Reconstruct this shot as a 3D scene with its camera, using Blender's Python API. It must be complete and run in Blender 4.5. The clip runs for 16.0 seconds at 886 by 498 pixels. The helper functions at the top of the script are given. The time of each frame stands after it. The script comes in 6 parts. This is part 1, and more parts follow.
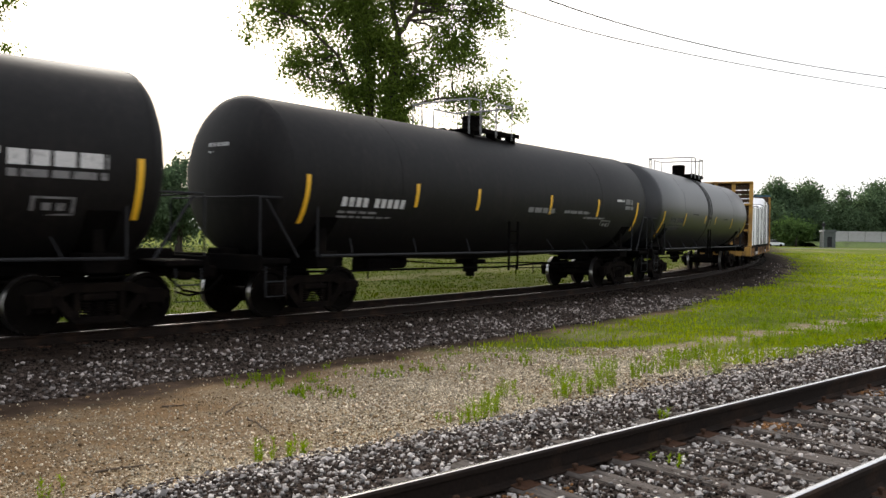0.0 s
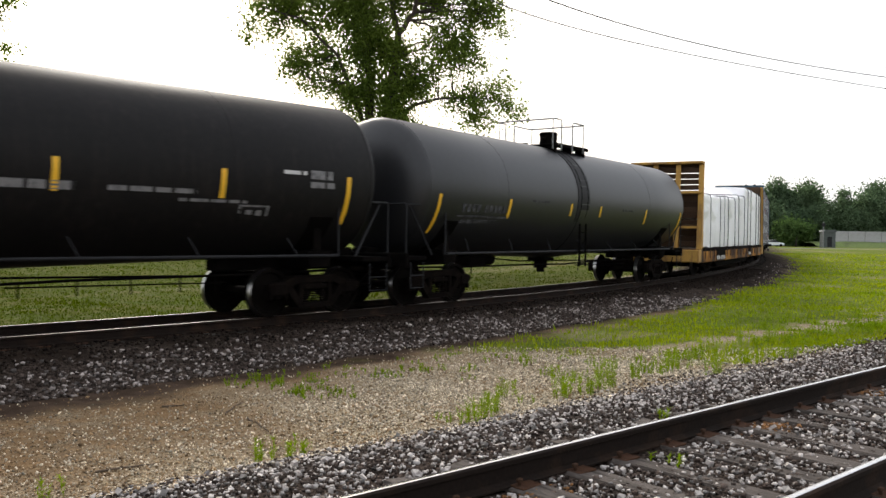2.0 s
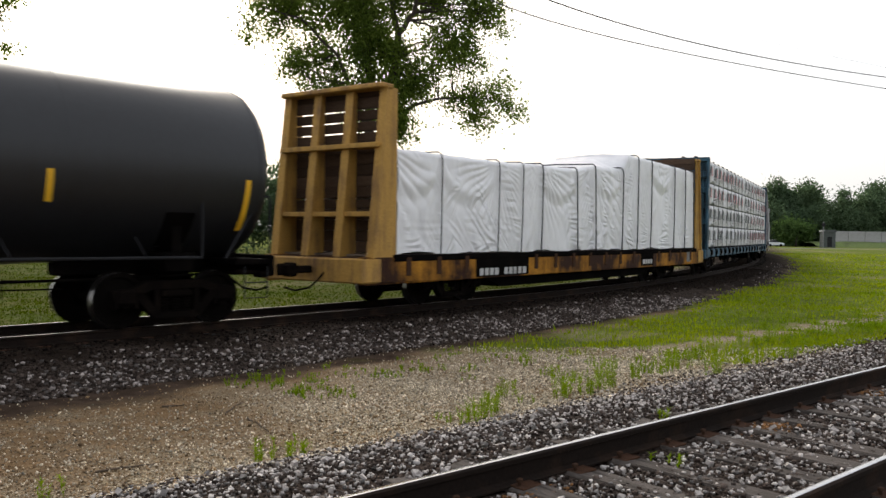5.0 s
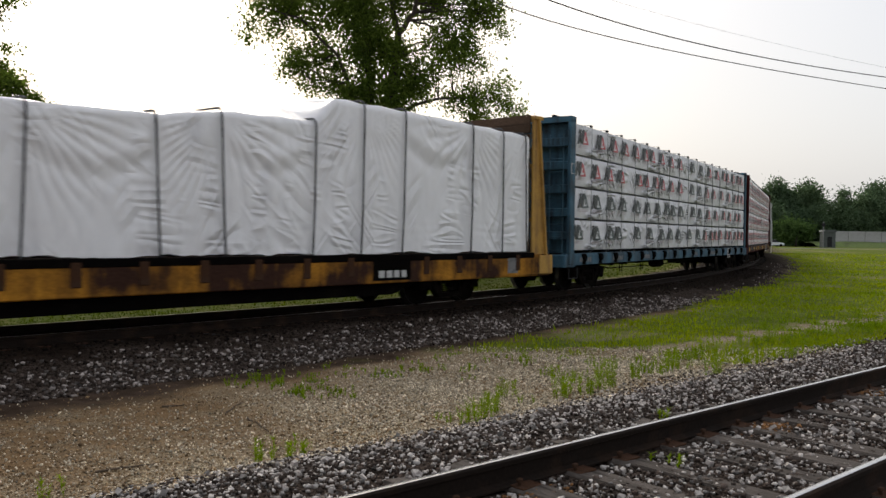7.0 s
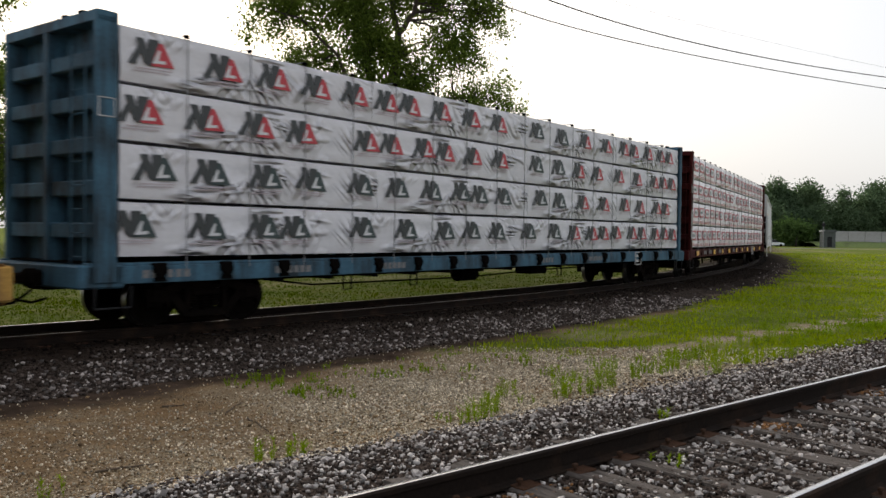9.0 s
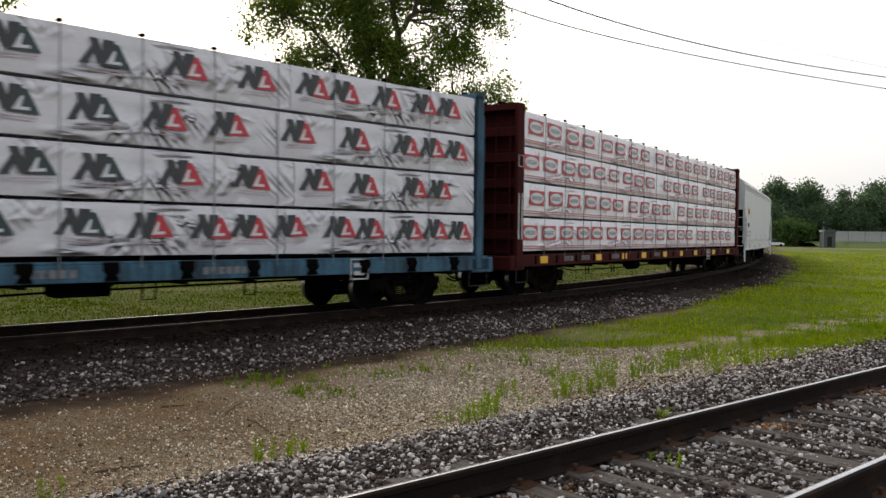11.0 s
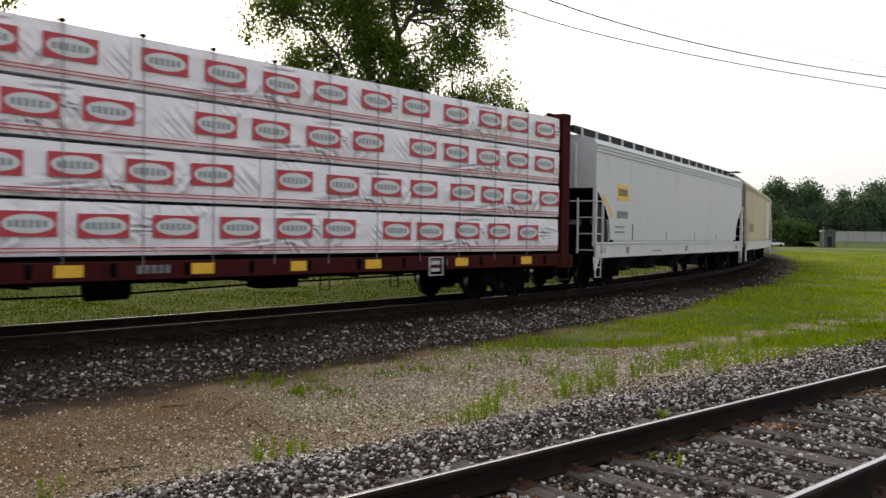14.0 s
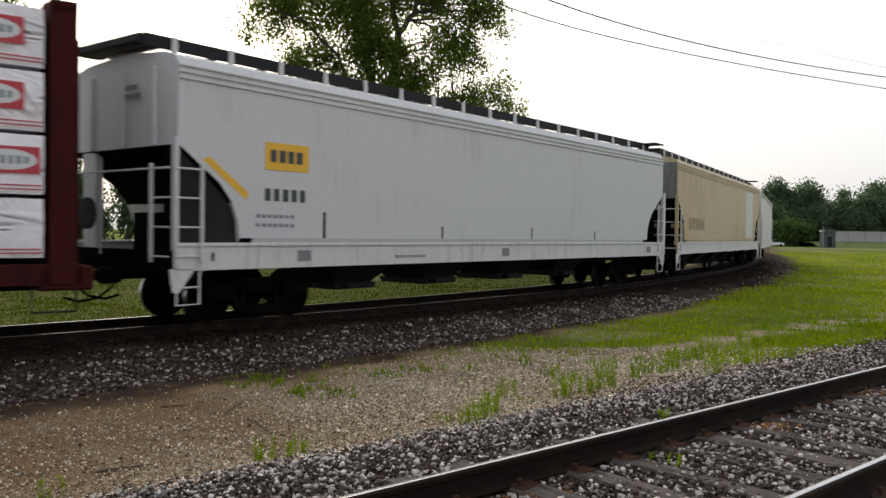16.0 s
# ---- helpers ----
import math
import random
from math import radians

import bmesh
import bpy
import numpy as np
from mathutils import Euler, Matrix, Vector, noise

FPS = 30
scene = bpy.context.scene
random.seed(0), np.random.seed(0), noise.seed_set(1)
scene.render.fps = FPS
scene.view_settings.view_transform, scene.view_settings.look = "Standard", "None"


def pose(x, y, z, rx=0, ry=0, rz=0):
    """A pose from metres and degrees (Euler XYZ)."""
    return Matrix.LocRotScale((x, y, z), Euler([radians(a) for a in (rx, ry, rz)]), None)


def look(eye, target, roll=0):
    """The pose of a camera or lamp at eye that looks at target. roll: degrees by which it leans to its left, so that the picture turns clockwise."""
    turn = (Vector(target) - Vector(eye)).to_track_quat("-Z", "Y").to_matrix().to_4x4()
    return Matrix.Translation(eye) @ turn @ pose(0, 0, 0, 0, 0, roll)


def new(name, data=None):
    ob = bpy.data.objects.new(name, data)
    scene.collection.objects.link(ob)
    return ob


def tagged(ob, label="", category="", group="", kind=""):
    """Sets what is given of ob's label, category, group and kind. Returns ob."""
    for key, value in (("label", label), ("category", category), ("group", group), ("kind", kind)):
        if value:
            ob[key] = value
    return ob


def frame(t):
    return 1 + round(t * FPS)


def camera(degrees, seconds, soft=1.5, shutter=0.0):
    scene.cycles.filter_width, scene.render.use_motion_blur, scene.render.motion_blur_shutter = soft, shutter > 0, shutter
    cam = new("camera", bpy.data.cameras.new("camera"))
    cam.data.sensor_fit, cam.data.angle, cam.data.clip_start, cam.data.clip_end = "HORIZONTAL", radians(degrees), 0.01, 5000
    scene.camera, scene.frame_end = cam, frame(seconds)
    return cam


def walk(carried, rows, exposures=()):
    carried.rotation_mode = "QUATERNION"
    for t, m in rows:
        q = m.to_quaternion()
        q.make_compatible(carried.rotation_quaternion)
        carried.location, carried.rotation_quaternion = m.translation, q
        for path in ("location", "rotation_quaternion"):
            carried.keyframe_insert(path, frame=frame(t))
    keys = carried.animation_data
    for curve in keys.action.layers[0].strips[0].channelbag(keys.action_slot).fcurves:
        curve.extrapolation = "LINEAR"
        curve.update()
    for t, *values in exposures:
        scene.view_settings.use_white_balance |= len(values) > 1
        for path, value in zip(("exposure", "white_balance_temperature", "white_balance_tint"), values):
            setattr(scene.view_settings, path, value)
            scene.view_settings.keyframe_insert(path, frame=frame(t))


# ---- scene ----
# camera: held still
cam = camera(56.55, 16.0, soft=1.5, shutter=0.35)
EYE = (0.0, 0.0, 1.632)
CAM = look(EYE, (0.0, 10.0, 1.632 - 10.0 * math.tan(radians(1.107))), 0.763)
walk(cam, [(0.0, CAM), (16.0, CAM)], [(0.0, 0.58), (2.5, 0.58), (4.2, 0.4), (6.5, -0.1), (7.0, -0.16), (8.0, -0.19), (9.0, 0.0), (11.5, 0.14), (14.0, 0.16), (16.0, 0.08)])

# bright overcast sky, soft sun behind the train
world = bpy.data.worlds.new("world")
scene.world = world
world.use_nodes = True
wn, wl = world.node_tree.nodes, world.node_tree.links
wn.clear()
sky = wn.new("ShaderNodeTexSky")
sky.sky_type = "NISHITA"
sky.sun_disc = False
sky.sun_elevation, sky.sun_rotation = radians(32), radians(-18)
sky.air_density, sky.dust_density, sky.ozone_density = 1.0, 6.0, 0.6
cloud = wn.new("ShaderNodeMix")
cloud.data_type = "RGBA"
cloud.inputs[0].default_value = 0.55
cloud.inputs[7].default_value = (10.0, 10.2, 10.6, 1.0)
bgn = wn.new("ShaderNodeBackground")
bgn.inputs[1].default_value = 0.12
won = wn.new("ShaderNodeOutputWorld")
wl.new(sky.outputs[0], cloud.inputs[6])
wl.new(cloud.outputs[2], bgn.inputs[0])
wl.new(bgn.outputs[0], won.inputs[0])
sun_data = bpy.data.lights.new("sun", "SUN")
sun_data.energy, sun_data.angle, sun_data.color = 1.2, radians(14), (1.0, 0.95, 0.87)
sun = new("sun", sun_data)
sun.matrix_world = look((-13, 40, 27), (0, 0, 0))

# ---------------------------------------------------------------- geometry helpers


class Geo:
    """Collects vertices and faces of one mesh; every face has a material slot."""

    def __init__(self):
        self.v, self.f, self.m = [], [], []

    def add(self, verts, faces, mi=0, M=None):
        n = len(self.v)
        self.v += [tuple(M @ Vector(p)) for p in verts] if M is not None else [tuple(p) for p in verts]
        self.f += [tuple(n + i for i in q) for q in faces]
        self.m += [mi] * len(faces)
        return self

    def box(self, x0, x1, y0, y1, z0, z1, b=0.01, mi=0, M=None):
        lo, hi = (x0, y0, z0), (x1, y1, z1)
        b = min(b, 0.45 * min(x1 - x0, y1 - y0, z1 - z0))
        cen = Vector([(p + q) / 2 for p, q in zip(lo, hi)])
        verts = []
        for c in range(8):
            for a in range(3):
                verts.append(Vector([(hi[k] - (b if k != a else 0)) if c >> k & 1 else (lo[k] + (b if k != a else 0)) for k in range(3)]))
        faces = []
        for a in range(3):
            j, k = (a + 1) % 3, (a + 2) % 3
            for s in (0, 1):
                faces.append([((s << a) | (p << j) | (q << k)) * 3 + a for p, q in ((0, 0), (1, 0), (1, 1), (0, 1))])
        for e in range(3):
            j, k = (e + 1) % 3, (e + 2) % 3
            for p in (0, 1):
                for q in (0, 1):
                    c = (p << j) | (q << k)
                    d = c | 1 << e
                    faces.append([c * 3 + j, d * 3 + j, d * 3 + k, c * 3 + k])
        faces += [[c * 3, c * 3 + 1, c * 3 + 2] for c in range(8)]
        out = []
        for q in faces:
            p = [verts[i] for i in q]
            nrm = (p[1] - p[0]).cross(p[2] - p[0])
            mid = sum(p, Vector()) / len(p)
            out.append(q if nrm.dot(mid - cen) > 0 else q[::-1])
        return self.add(verts, out, mi, M)

    def cyl(self, p, q, r, n=12, r2=None, mi=0):
        p, q = Vector(p), Vector(q)
        r2 = r if r2 is None else r2
        ax = (q - p).normalized()
        u = ax.orthogonal().normalized()
        w = ax.cross(u)
        ring = [(math.cos(2 * math.pi * i / n), math.sin(2 * math.pi * i / n)) for i in range(n)]
        verts = [p + (u * a + w * b) * r for a, b in ring] + [q + (u * a + w * b) * r2 for a, b in ring]
        faces = [(i, (i + 1) % n, n + (i + 1) % n, n + i) for i in range(n)] + [tuple(range(n))[::-1], tuple(range(n, 2 * n))]
        return self.add(verts, faces, mi)

    def tube(self, pts, r, n=6, mi=0):
        """A bent pipe through the points."""
        pts = [Vector(p) for p in pts]
        verts, faces = [], []
        u = None
        for i, p in enumerate(pts):
            d = (pts[min(i + 1, len(pts) - 1)] - pts[max(i - 1, 0)]).normalized()
            u = d.orthogonal().normalized() if u is None else (u - d * u.dot(d)).normalized()
            w = d.cross(u)
            rr = r[i] if isinstance(r, (list, tuple)) else r
            verts += [p + (u * math.cos(2 * math.pi * k / n) + w * math.sin(2 * math.pi * k / n)) * rr for k in range(n)]
        for i in range(len(pts) - 1):
            for k in range(n):
                faces.append((i * n + k, i * n + (k + 1) % n, (i + 1) * n + (k + 1) % n, (i + 1) * n + k))
        faces += [tuple(range(n))[::-1], tuple(range((len(pts) - 1) * n, len(pts) * n))]
        return self.add(verts, faces, mi)

    def loft(self, rings, closed=True, caps=True, mi=0):
        """Skins rings of equally many points."""
        n = len(rings[0])
        verts = [p for ring in rings for p in ring]
        faces = []
        for i in range(len(rings) - 1):
            for k in range(n if closed else n - 1):
                faces.append((i * n + k, i * n + (k + 1) % n, (i + 1) * n + (k + 1) % n, (i + 1) * n + k))
        if caps:
            faces += [tuple(range(n))[::-1], tuple(range((len(rings) - 1) * n, len(rings) * n))]
        return self.add(verts, faces, mi)

    def prism(self, outline, y0, y1, mi=0):
        """An outline in x, z drawn out from y0 to y1."""
        return self.loft([[(x, y0, z) for x, z in outline], [(x, y1, z) for x, z in outline]], mi=mi)

    def mesh(self, name, mats, smooth=35, fix=True):
        me = bpy.data.meshes.new(name)
        me.from_pydata(self.v, [], self.f)
        for m in mats if isinstance(mats, (list, tuple)) else [mats]:
            me.materials.append(m)
        me.polygons.foreach_set("material_index", self.m)
        if fix:
            bm = bmesh.new()
            bm.from_mesh(me)
            bmesh.ops.recalc_face_normals(bm, faces=bm.faces)
            bm.to_mesh(me)
            bm.free()
        if smooth:
            me.polygons.foreach_set("use_smooth", [True] * len(me.polygons))
            me.set_sharp_from_angle(angle=radians(smooth))
        me.update()
        return me


def part(name, geo, material, parent, label="", at=None, smooth=35):
    """One mesh object under a thing or a part. geo: a Geo, or a mesh shared between alike parts."""
    me = geo if isinstance(geo, bpy.types.Mesh) else geo.mesh(name, material, smooth)
    ob = new(name, me)
    ob.parent = parent
    if at is not None:
        ob.matrix_basis = at
    return tagged(ob, label, kind="stuff" if name == "marking" else "")


def thing(name, label, category, group="", at=None):
    ob = new(name)
    ob.empty_display_size = 0.2
    if at is not None:
        ob.matrix_basis = at
    return tagged(ob, label, category, group)


# ---------------------------------------------------------------- materials


def mat(name, base, rough=0.7, metal=0.0, var=0.25, scale=3.0, fine=40.0, bump=0.15, second=None, amount=0.5, stretch=(1, 1, 1), coat=0.0, streak=0.0, island=0.0, rand=0.0, dist=0.01, spec=0.5, crease=0.0):
    """A surface with grain at two scales; second: the colour of stains, over about that amount of it."""
    m = bpy.data.materials.new(name)
    m.use_nodes = True
    n, l = m.node_tree.nodes, m.node_tree.links
    b = n["Principled BSDF"]
    b.inputs["Roughness"].default_value, b.inputs["Metallic"].default_value = rough, metal
    b.inputs["Coat Weight"].default_value = coat
    b.inputs["Specular IOR Level"].default_value = spec
    tc, mp = n.new("ShaderNodeTexCoord"), n.new("ShaderNodeMapping")
    mp.inputs["Scale"].default_value = stretch
    l.new(tc.outputs["Object"], mp.inputs[0])
    big, small = n.new("ShaderNodeTexNoise"), n.new("ShaderNodeTexNoise")
    for t, s, d in ((big, scale, 6), (small, fine, 4)):
        t.inputs["Scale"].default_value, t.inputs["Detail"].default_value = s, d
        l.new(mp.outputs[0], t.inputs[0])
    mix = n.new("ShaderNodeMix")
    mix.data_type = "RGBA"
    mix.inputs[6].default_value = (*base, 1)
    mix.inputs[7].default_value = (*(second or tuple(min(1, c * (1 - var)) for c in base)), 1)
    ramp = n.new("ShaderNodeMapRange")
    ramp.inputs[1].default_value, ramp.inputs[2].default_value = 0.72 - 0.45 * amount, 0.9 - 0.4 * amount
    src = big.outputs[0]
    if streak:
        mp2, st = n.new("ShaderNodeMapping"), n.new("ShaderNodeTexNoise")
        mp2.inputs["Scale"].default_value = (3.5, 3.5, 0.35)
        st.inputs["Scale"].default_value, st.inputs["Detail"].default_value = 2.0, 5
        l.new(tc.outputs["Object"], mp2.inputs[0])
        l.new(mp2.outputs[0], st.inputs[0])
        ms = n.new("ShaderNodeMix")
        ms.inputs[0].default_value = streak
        l.new(big.outputs[0], ms.inputs[2])
        l.new(st.outputs[0], ms.inputs[3])
        src = ms.outputs[0]
    l.new(src, ramp.inputs[0])
    l.new(ramp.outputs[0], mix.inputs[0])
    hsv = n.new("ShaderNodeHueSaturation")
    val = n.new("ShaderNodeMapRange")
    val.inputs[1].default_value, val.inputs[2].default_value = 0.25, 0.75
    val.inputs[3].default_value, val.inputs[4].default_value = 1 - var, 1 + var
    l.new(small.outputs[0], val.inputs[0])
    last = val.outputs[0]
    for use, node, sock in ((island, "ShaderNodeNewGeometry", "Random Per Island"), (rand, "ShaderNodeObjectInfo", "Random")):
        if use:
            g, r, mu = n.new(node), n.new("ShaderNodeMapRange"), n.new("ShaderNodeMath")
            r.inputs[3].default_value, r.inputs[4].default_value = 1 - use, 1 + use
            mu.operation = "MULTIPLY"
            l.new(g.outputs[sock], r.inputs[0])
            l.new(r.outputs[0], mu.inputs[0])
            l.new(last, mu.inputs[1])
            last = mu.outputs[0]
    l.new(last, hsv.inputs["Value"])
    l.new(mix.outputs[2], hsv.inputs["Color"])
    l.new(hsv.outputs[0], b.inputs["Base Color"])
    if bump:
        bp = n.new("ShaderNodeBump")
        bp.inputs["Strength"].default_value, bp.inputs["Distance"].default_value = bump, dist
        l.new(small.outputs[0], bp.inputs["Height"])
        l.new(bp.outputs[0], b.inputs["Normal"])
        if crease:
            # pulled folds of thin sheeting: slack patches with a few sharp creases each
            for k, (turn, size, thin) in enumerate(((46, 0.45, 0.2), (-54, 0.4, 0.22), (5, 0.6, 0.22))):
                mc, nc, ab = n.new("ShaderNodeMapping"), n.new("ShaderNodeTexNoise"), n.new("ShaderNodeBump")
                mc.vector_type = "TEXTURE"
                mc.inputs["Rotation"].default_value = (0, radians(turn), 0)
                mc.inputs["Scale"].default_value = (1.0 / size, 1, thin / size)
                mc.inputs["Location"].default_value = (k * 3.1, 0, k)
                nc.inputs["Scale"].default_value, nc.inputs["Detail"].default_value, nc.inputs["Distortion"].default_value = 1.2, 0.0, 0.3
                l.new(tc.outputs["Object"], mc.inputs[0])
                l.new(mc.outputs[0], nc.inputs[0])
                ab.inputs["Strength"].default_value, ab.inputs["Distance"].default_value = crease, 0.09
                pt = n.new("ShaderNodeTexNoise")
                pt.inputs["Scale"].default_value, pt.inputs["Detail"].default_value = 0.6 + 0.25 * k, 1.0
                l.new(mp.outputs[0], pt.inputs[0])
                ridge, rc, rm, mu = n.new("ShaderNodeMath"), n.new("ShaderNodeMapRange"), n.new("ShaderNodeMapRange"), n.new("ShaderNodeMath")
                ridge.operation, mu.operation = "PINGPONG", "MULTIPLY"
                ridge.inputs[1].default_value = 0.11
                rc.inputs[1].default_value, rc.inputs[2].default_value = 0.0, 0.11
                rm.interpolation_type = "SMOOTHSTEP"
                rm.inputs[1].default_value, rm.inputs[2].default_value = 0.5, 0.7
                l.new(nc.outputs[0], ridge.inputs[0])
                l.new(ridge.outputs[0], rc.inputs[0])
                l.new(pt.outputs[0], rm.inputs[0])
                l.new(rc.outputs[0], mu.inputs[0])
                l.new(rm.outputs[0], mu.inputs[1])
                l.new(mu.outputs[0], ab.inputs["Height"])
                l.new(bp.outputs[0], ab.inputs["Normal"])
                l.new(ab.outputs[0], b.inputs["Normal"])
                bp = ab
    return m


M_TANK = mat("black_tank_paint", (0.005, 0.0043, 0.0042), 0.6, spec=0.18, var=0.35, scale=0.8, fine=9, bump=0.1, second=(0.0115, 0.009, 0.0083), amount=0.5, streak=0.6)
M_TANK_B = mat("charcoal_tank_paint", (0.0088, 0.009, 0.0105), 0.43, spec=0.5, var=0.2, scale=0.8, fine=9, bump=0.06, second=(0.005, 0.005, 0.0058), amount=0.45, streak=0.6)
# black of grimy steel, also used as shade on hopper ends and undersides
M_BLACK = mat("grimy_and_shaded_black_steel", (0.0035, 0.003, 0.0028), 0.95, spec=0.02, var=0.4, scale=2, fine=30, bump=0.2, second=(0.0075, 0.006, 0.005), amount=0.5)
M_TRUCK = mat("brown_cast_steel", (0.0055, 0.0042, 0.0036), 0.95, spec=0.02, var=0.4, scale=3, fine=40, bump=0.3, second=(0.011, 0.008, 0.006), amount=0.5)
M_WHEEL = mat("wheel_steel", (0.005, 0.004, 0.0033), 0.9, 0.0, spec=0.03, var=0.3, scale=4, fine=30, bump=0.1)
M_TREAD = mat("bright_tread", (0.45, 0.44, 0.43), 0.3, 1.0, var=0.1, bump=0.03)
M_STRIPE = mat("yellow_reflective", (0.75, 0.42, 0.02), 0.4, var=0.12, scale=6, fine=60, bump=0.02, second=(0.5, 0.28, 0.03), amount=0.3)
M_LETTER = mat("white_stencil", (0.5, 0.49, 0.48), 0.7, var=0.2, scale=8, fine=60, bump=0.02, second=(0.2, 0.19, 0.19), amount=0.4)
M_FAINT = mat("faded_stencil", (0.17, 0.165, 0.165), 0.7, var=0.3, scale=8, fine=60, bump=0.02, second=(0.08, 0.08, 0.08), amount=0.5)
M_FADED = mat("nearly_gone_stencil", (0.075, 0.074, 0.078), 0.75, spec=0.1, var=0.4, scale=6, fine=40, bump=0.02, second=(0.02, 0.02, 0.022), amount=0.6)
M_SOOT = mat("spilled_soot", (0.0062, 0.006, 0.0066), 0.6, spec=0.2, var=0.3, scale=1.5, fine=9, bump=0.06, second=(0.0095, 0.0092, 0.0105), amount=0.5, streak=0.7)
M_YELLOW = mat("rusty_yellow_paint", (0.43, 0.245, 0.06), 0.65, spec=0.2, var=0.2, scale=1.6, fine=25, bump=0.12, second=(0.16, 0.09, 0.045), amount=0.55, streak=0.5)
M_SILL = mat("rust_eaten_yellow_paint", (0.5, 0.22, 0.022), 0.75, spec=0.12, var=0.35, scale=0.9, fine=25, bump=0.15, second=(0.035, 0.015, 0.009), amount=0.82, streak=0.2)
M_RUST = mat("rust", (0.05, 0.023, 0.012), 0.9, spec=0.12, var=0.4, scale=3, fine=40, bump=0.2, second=(0.05, 0.03, 0.02), amount=0.5)
M_WOOD = mat("weathered_plank", (0.16, 0.115, 0.08), 0.85, var=0.3, scale=2, fine=30, bump=0.3, second=(0.09, 0.065, 0.05), amount=0.5, stretch=(1, 0.2, 3), rand=0.2)
M_SLAT = mat("dark_weathered_slat", (0.07, 0.045, 0.03), 0.9, spec=0.1, var=0.3, scale=2, fine=30, bump=0.3, second=(0.03, 0.02, 0.015), amount=0.5, stretch=(1, 0.2, 3), rand=0.25)
M_BLUE = mat("blue_car_paint", (0.05, 0.12, 0.175), 0.6, spec=0.2, var=0.2, scale=1.5, fine=20, bump=0.08, second=(0.02, 0.03, 0.038), amount=0.65, streak=0.5)
M_MAROON = mat("maroon_car_paint", (0.05, 0.0095, 0.009), 0.7, spec=0.05, var=0.25, scale=1.5, fine=20, bump=0.08, second=(0.016, 0.008, 0.008), amount=0.45, streak=0.5)
M_WRAP = mat("white_lumber_wrap", (0.82, 0.79, 0.815), 0.33, var=0.06, scale=1.4, fine=7, bump=0.12, second=(0.68, 0.66, 0.69), amount=0.4, stretch=(1, 1, 2), dist=0.012, crease=0.6)
M_WRAP_GREY = mat("grey_white_lumber_wrap", (0.64, 0.63, 0.655), 0.38, var=0.06, scale=1.4, fine=7, bump=0.12, second=(0.5, 0.5, 0.53), amount=0.4, stretch=(1, 1, 2), dist=0.012, crease=0.95)
M_TARP = mat("white_tarp", (0.8, 0.79, 0.8), 0.3, var=0.05, scale=1.0, fine=5, bump=0.12, second=(0.68, 0.67, 0.69), amount=0.4, stretch=(1.4, 1, 0.6), dist=0.015, crease=0.42)
M_STRAP = mat("dark_strap", (0.03, 0.03, 0.033), 0.6, var=0.2, bump=0.02)
M_SEAM = mat("grey_seam", (0.2, 0.2, 0.21), 0.6, var=0.2, bump=0.02)
M_INK = mat("dark_print", (0.035, 0.04, 0.042), 0.5, var=0.15, fine=20, bump=0.05)
M_INKGREEN = mat("dark_green_print", (0.03, 0.05, 0.05), 0.5, var=0.15, fine=20, bump=0.05)
M_RED = mat("red_print", (0.46, 0.035, 0.05), 0.45, var=0.12, fine=20, bump=0.05)
M_PALE = mat("pale_print", (0.62, 0.62, 0.63), 0.45, var=0.06, fine=20, bump=0.05)
M_PINKLINE = mat("faint_printed_line", (0.5, 0.42, 0.45), 0.45, var=0.1, fine=20, bump=0.05)
M_GREYINK = mat("grey_green_print", (0.22, 0.25, 0.25), 0.5, var=0.15, fine=20, bump=0.05)
M_GREY = mat("light_grey_car_paint", (0.56, 0.56, 0.56), 0.5, var=0.05, scale=0.5, fine=12, bump=0.03, second=(0.43, 0.425, 0.42), amount=0.4, streak=0.4)
M_ENDGREY = mat("grimy_grey_end_paint", (0.2, 0.2, 0.2), 0.7, spec=0.2, var=0.15, scale=0.8, fine=12, bump=0.05, second=(0.1, 0.1, 0.1), amount=0.5, streak=0.6)
M_TAN = mat("tan_car_paint", (0.5, 0.4, 0.24), 0.55, var=0.08, scale=0.3, fine=12, bump=0.05, second=(0.34, 0.25, 0.13), amount=0.5, streak=0.3)
M_WHITECAR = mat("white_car_paint", (0.6, 0.59, 0.57), 0.55, var=0.08, scale=0.9, fine=12, bump=0.05, second=(0.42, 0.4, 0.38), amount=0.45, streak=0.7)
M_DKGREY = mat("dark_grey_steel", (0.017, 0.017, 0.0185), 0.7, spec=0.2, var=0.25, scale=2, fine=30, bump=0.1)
M_GALV = mat("galvanised_grating", (0.2, 0.2, 0.2), 0.55, 0.5, var=0.2, scale=4, fine=50, bump=0.1)
M_RAIL = mat("rail_steel", (0.012, 0.008, 0.006), 0.85, 0.0, spec=0.1, var=0.3, scale=3, fine=40, bump=0.2, second=(0.026, 0.015, 0.0095), amount=0.5)
M_RAILTOP = mat("polished_rail_head", (0.55, 0.54, 0.54), 0.22, 1.0, var=0.1, scale=3, fine=30, bump=0.03, stretch=(1, 1, 1))
# rail head of the curved track, the train's dark reflection put into its colour
M_RAILTOP_REFLECTION = mat("rail_head_train_reflection", (0.13, 0.12, 0.115), 0.35, 1.0, var=0.2, scale=3, fine=30, bump=0.05)
M_TIE = mat("weathered_tie", (0.088, 0.075, 0.066), 0.9, spec=0.1, var=0.35, scale=3, fine=25, bump=0.5, second=(0.032, 0.026, 0.022), amount=0.5, stretch=(6, 0.7, 3), rand=0.2)
